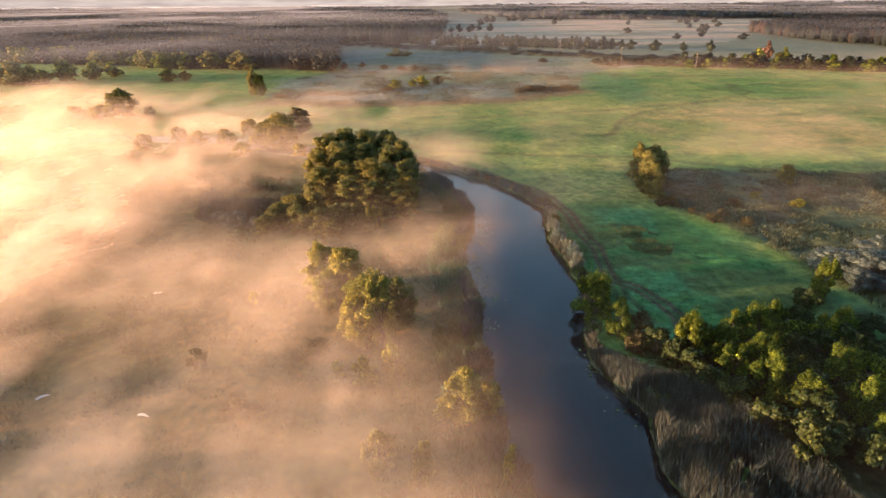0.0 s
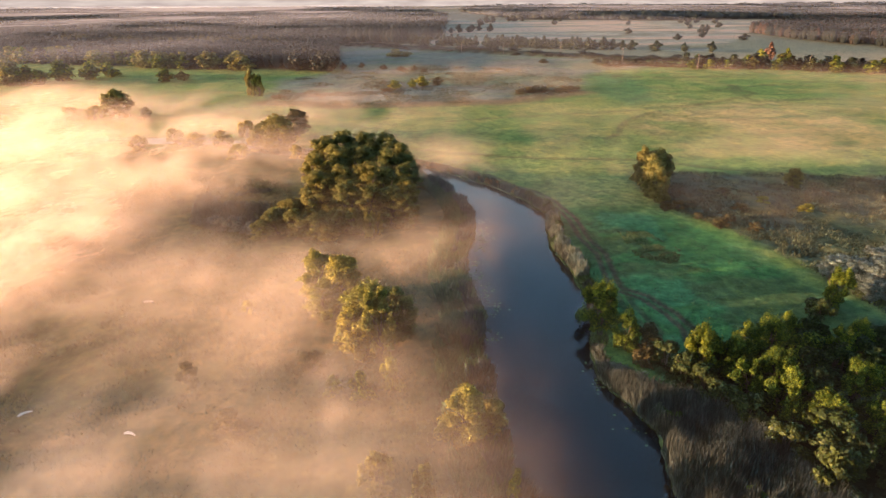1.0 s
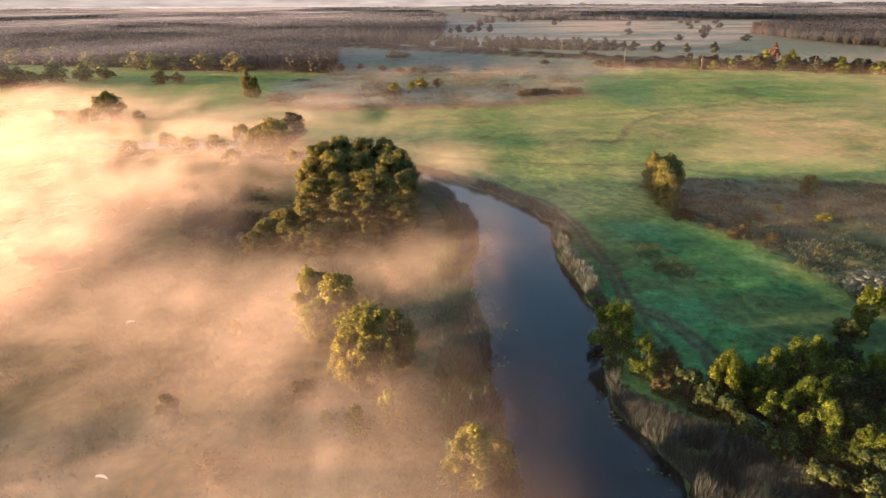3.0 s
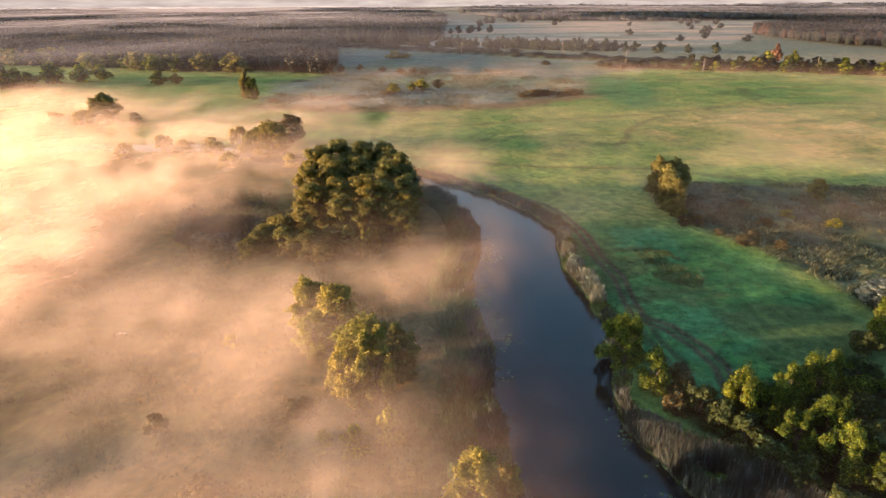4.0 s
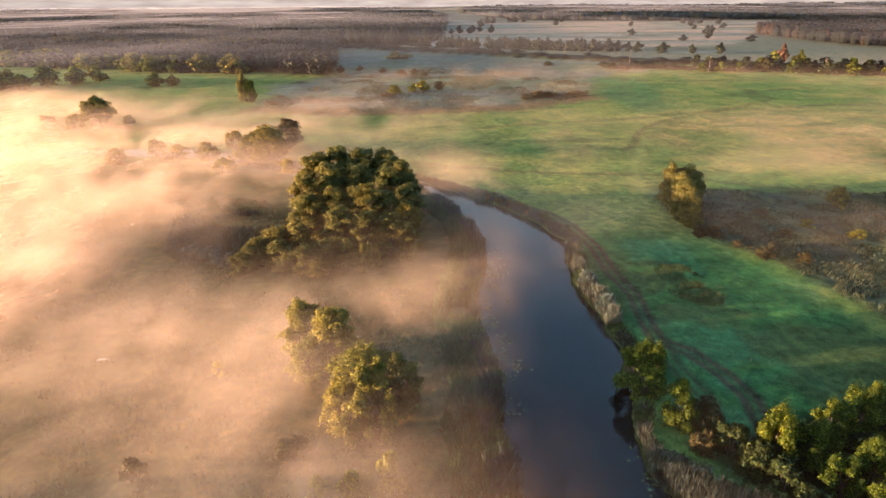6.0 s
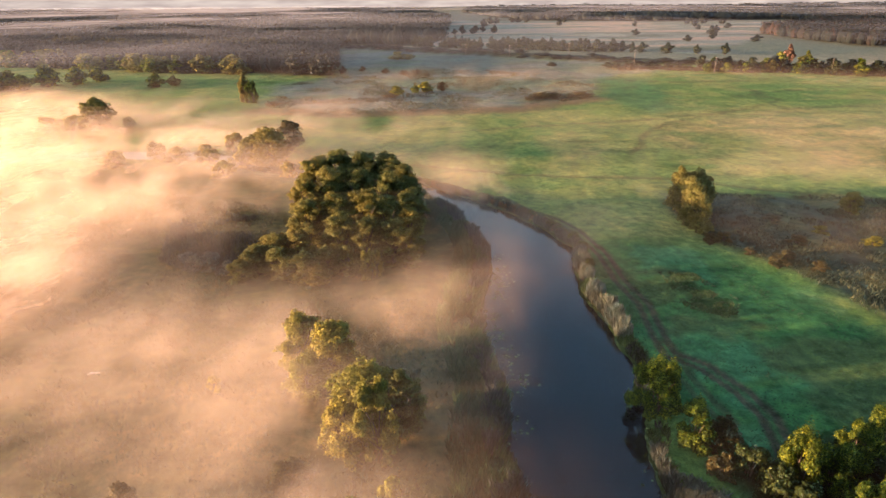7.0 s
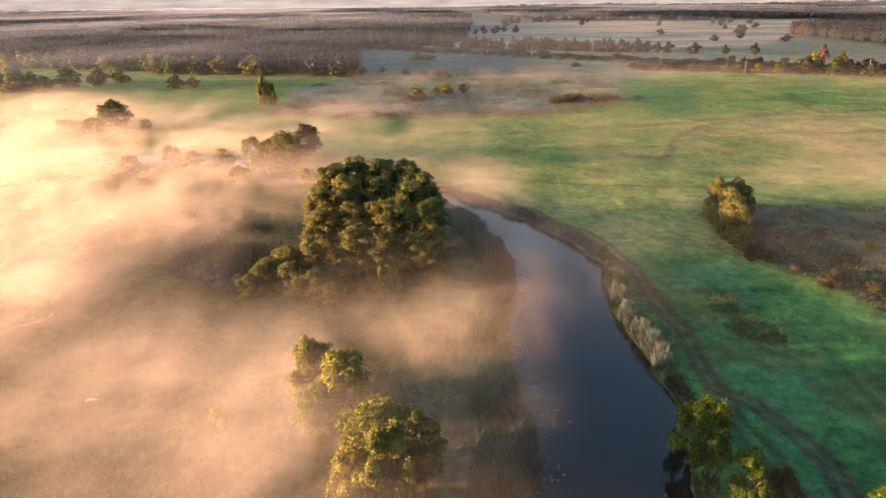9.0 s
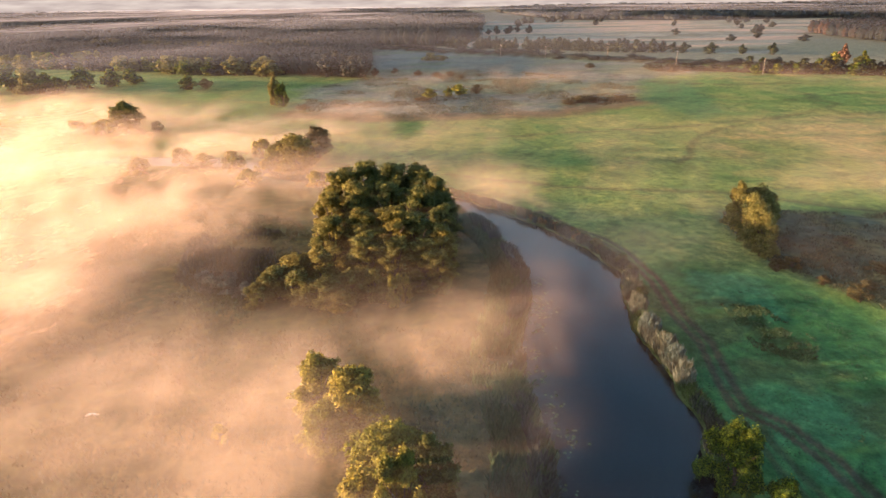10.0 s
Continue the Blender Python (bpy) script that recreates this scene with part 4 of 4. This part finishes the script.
# ---- poles, barn, driftwood ----
def utility_pole(x, y, h):
    root = new("utility_pole")
    root.matrix_world = pose(x, y, ground_height(x, y)[0], 0, 0, random.uniform(20, 40))
    part("post", smooth_shading(mesh_of("post", *tube([(0, 0, -0.5), (0, 0, h * 0.5), (0, 0, h)], [0.2, 0.17, 0.13], 10), POLE_WOOD)), root)
    part("crossarm", mesh_of("crossarm", *tube([(-1.0, 0, h - 0.5), (1.0, 0, h - 0.5)], [0.07, 0.07], 4), POLE_WOOD), root)
    for px in (-0.9, 0.0, 0.9):
        part("insulator", mesh_of("insulator", *tube([(px, 0, h - 0.45 if px else h - 0.02), (px, 0, h - 0.3 if px else h + 0.15), (px, 0, h - 0.2 if px else h + 0.25)], [0.06, 0.09, 0.04], 8), WALL_PAINT), root, "white porcelain insulator")
    tagged(root, "weathered wooden power pole at the field's edge", "utility pole", "power line")


for x, y in ((94, 543), (138, 519), (175, 474), (205, 412), (271, 393), (60, 566), (332, 372)):
    utility_pole(x, y, 9.8)


def box(sx, sy, sz, x=0, y=0, z=0):
    v = np.array([(x + i * sx / 2, y + j * sy / 2, z + k * sz) for k in (0, 1) for j in (-1, 1) for i in (-1, 1)])
    return v, np.array([(0, 2, 3, 1), (4, 5, 7, 6), (0, 1, 5, 4), (2, 6, 7, 3), (0, 4, 6, 2), (1, 3, 7, 5)])


def far_house(x, y, length, turn):
    root = new("farm_building")
    root.matrix_world = pose(x, y, ground_height(x, y)[0], 0, 0, turn)
    part("wall", mesh_of("wall", *box(length, 12, 6), WALL_PAINT), root)
    v = np.array([(i * (length / 2 + 0.6), j, k) for i in (-1, 1) for j, k in ((-6.8, 5.8), (0, 9.5), (6.8, 5.8))])
    part("roof", mesh_of("roof", v, np.array([(0, 3, 4, 1), (1, 4, 5, 2), (0, 2, 5, 3)]), ROOF_SHEET), root, "grey sheet roof")
    for k in range(4):
        part("window", mesh_of("window", *box(2.2, 0.3, 1.8, (k - 1.5) * length / 5, -6.0, 2.2), GLASS_DARK), root)
    tagged(root, "long white farm building far beyond the field", "building", "farm buildings")


far_house(395, 1660, 55, 20)
far_house(470, 1640, 30, 10)
far_house(345, 1700, 26, 0)

for x, y, turn in ((-41, 93, 10), (-45, 65, 40), (-31, 60, -15)):
    log = [(-0.7, 0, 0.1), (-0.3, 0.1, 0.18), (0.3, 0.0, 0.22), (0.8, -0.15, 0.15)]
    v1 = tube(log, [0.12, 0.16, 0.13, 0.05], 8)
    ob = new("driftwood", smooth_shading(mesh_of("driftwood", *v1, BLEACHED)))
    ob.matrix_world = pose(x, y, ground_height(x, y)[0], 0, 0, turn)
    tagged(ob, "bleached pale fallen branch lying in the grass", "driftwood", "pale driftwood")

# ---- mist over the water meadow: thin banks one above another ----
MIST_FACING = Vector(SUN_TO)


def mist_material(name, coarse, small, droplets):
    m, t, p = nodes_of(name)
    t.nodes.remove(p)
    at = t.nodes.new("ShaderNodeAttribute")
    at.attribute_name = "thickness"
    big = noise_node(t, coarse, 6, 0.6, (1, 0.7, 2.0), 0.5)
    fine = noise_node(t, small, 6, 0.65, (1, 0.75, 2.0), 0.4)
    shape = t.nodes.new("ShaderNodeMapRange")
    shape.inputs["From Min"].default_value, shape.inputs["From Max"].default_value = 0.41, 0.6
    shape.inputs["To Min"].default_value, shape.inputs["To Max"].default_value = 0.08, 1.8
    t.links.new(big, shape.inputs[0])
    curl = t.nodes.new("ShaderNodeMapRange")
    curl.inputs["From Min"].default_value, curl.inputs["From Max"].default_value = 0.3, 0.7
    curl.inputs["To Min"].default_value, curl.inputs["To Max"].default_value = 0.4, 1.6
    t.links.new(fine, curl.inputs[0])
    def times(a, b):
        n = t.nodes.new("ShaderNodeMath")
        n.operation = "MULTIPLY"
        t.links.new(a, n.inputs[0])
        if isinstance(b, float):
            n.inputs[1].default_value = b
        else:
            t.links.new(b, n.inputs[1])
        return n.outputs[0]
    depth = times(times(at.outputs["Fac"], shape.outputs[0]), times(curl.outputs[0], -1.0))
    e = t.nodes.new("ShaderNodeMath")
    e.operation = "EXPONENT"
    t.links.new(depth, e.inputs[0])
    clear = t.nodes.new("ShaderNodeBsdfTransparent")
    drop = t.nodes.new("ShaderNodeBsdfDiffuse")
    drop.inputs["Color"].default_value = (*droplets, 1)
    drop.inputs["Normal"].default_value = MIST_FACING
    vec = t.nodes.new("ShaderNodeCombineXYZ")
    for k in range(3):
        vec.inputs[k].default_value = MIST_FACING[k]
    t.links.new(vec.outputs[0], drop.inputs["Normal"])
    mx = t.nodes.new("ShaderNodeMixShader")
    t.links.new(e.outputs[0], mx.inputs[0])
    thin = t.nodes.new("ShaderNodeBsdfTransparent")
    both = t.nodes.new("ShaderNodeAddShader")
    # part of the light goes on through the droplets
    thin.inputs["Color"].default_value = (0.63, 0.6, 0.57, 1)
    t.links.new(drop.outputs[0], both.inputs[0])
    t.links.new(thin.outputs[0], both.inputs[1])
    t.links.new(both.outputs[0], mx.inputs[1])
    t.links.new(clear.outputs[0], mx.inputs[2])
    t.links.new(mx.outputs[0], t.nodes["Material Output"].inputs["Surface"])
    return m


# the low sun's reddened light is put into the mist's droplet colour
MIST = mist_material("mist", 0.045, 0.16, (0.96, 0.74, 0.58))
HAZE = mist_material("haze", 0.0025, 0.006, (0.62, 0.63, 0.72))


# how thick the mist lies: place and amount
MIST_SPOTS = [(-74, 109, 0.5), (-115, 115, 0.8), (-47, 74, 0.09), (-41, 50, 0.11), (-62, 55, 0.15), (-19, 50, 0.085), (-27, 69, 0.03), (-37, 128, 0.01), (-22, 119, 0.004),
              (-60, 150, 0.19), (-111, 204, 0.4), (-97, 269, 0.12), (-172, 277, 0.4), (-35, 178, 0.075), (-10, 98, 0.06), (2, 99, 0.085), (-6, 104, 0.07), (-15, 103, 0.05), (-14, 117, 0.004), (-30, 122, 0.004), (5, 91, 0.06), (10, 84, 0.014), (-2, 60, 0.045),
              (21, 102, 0.01), (20, 50, 0.004), (9, 148, 0.06), (-20, 240, 0.04), (8, 222, 0.026), (-45, 262, 0.09), (20, 262, 0.014), (32, 238, 0.015), (35, 215, 0.009), (15, 325, 0.006), (62, 250, 0.006), (75, 195, 0.006), (122, 154, 0.022),
              (50, 100, 0.0), (150, 290, 0.0), (-8, 119, 0.012), (36, 160, 0.0), (105, 128, 0.018), (-45, 92, 0.085),
              (-195, 305, 0.2), (-215, 362, 0.02), (-260, 400, 0.0), (-150, 350, 0.008), (-100, 322, 0.012), (-260, 430, 0.0), (-60, 300, 0.006), (-330, 420, 0.02), (-70, 218, 0.16), (-100, 222, 0.22), (-140, 214, 0.25),
              (18, 85, 0.006), (20, 126, 0.03), (10, 165, 0.04), (0, 178, 0.025), (16, 140, 0.04), (17, 68, 0.004), (7, 158, 0.07), (15, 150, 0.06), (-8, 82, 0.06), (-3, 72, 0.055), (4, 55, 0.035), (17, 57, 0.003), (80, 105, 0.006), (140, 200, 0.015), (-150, 400, 0.0), (-70, 370, 0.0)]


def mist_amount(x, y):
    total, weight = np.zeros(len(x)), np.full(len(x), 1e-12)
    for cx, cy, v in MIST_SPOTS:
        near = 1.0 / (((x - cx) ** 2 + (y - cy) ** 2) / 100 + 0.6) ** 2.2
        total, weight = total + near * v, weight + near
    bank = np.interp(y, [0, 45, 75, 85, 98, 114, 131, 145, 160, 170], [12, 12, 11, 13, 11.5, 14.5, 17, 15.5, 10, 3])
    clear = np.where(y < 172, smooth(0, -5, x - bank - 3 - 4 * smooth(80, 105, y) - 8 * smooth(112, 145, y)), 1.0)
    east = smooth(60, 80, x) * smooth(100, 130, y)
    return 1.75 * total / weight * np.maximum(clear, np.maximum(east, smooth(100, 150, y))) + 0.0015


for i, (z, weight) in enumerate(((0.7, 0.8), (1.6, 0.8), (2.5, 0.8), (3.4, 0.7), (4.4, 0.6), (5.5, 0.5), (6.7, 0.42), (8.0, 0.34), (9.5, 0.22))):
    mx_, my_, mf = sheet(axis(-420, 420, -60, 60, 6, 1.06), axis(-120, 420, 30, 200, 6, 1.06))
    amount = mist_amount(mx_, my_) * weight
    zz = z + (fbm(mx_, my_, 60, 90 + i, 2) - 0.5) * 0.5
    me = smooth_shading(mesh_of("mist", np.stack([mx_, my_, zz], 1), mf, MIST))
    at = me.attributes.new("thickness", "FLOAT", "POINT")
    at.data.foreach_set("value", amount.astype(np.float32))
    tagged(new("mist", me), "drifting bank of sunlit morning ground mist", "mist", kind="stuff")
hx, hy, hf = sheet(np.linspace(-2600, 2600, 80), np.linspace(110, 2400, 110))
me = mesh_of("haze", np.stack([hx, hy, np.full(len(hx), 26.0)], 1), hf, HAZE)
at = me.attributes.new("thickness", "FLOAT", "POINT")
at.data.foreach_set("value", (0.11 * smooth(130, 340, hy) + 0.2 * smooth(20, -190, hx) * smooth(150, 260, hy) + 0.22 * smooth(-100, -420, hx) * smooth(150, 300, hy) + 0.2 * smooth(480, 1000, hy)).astype(np.float32))
tagged(new("haze", me), "thin warm haze over the far woods", "haze", kind="stuff")
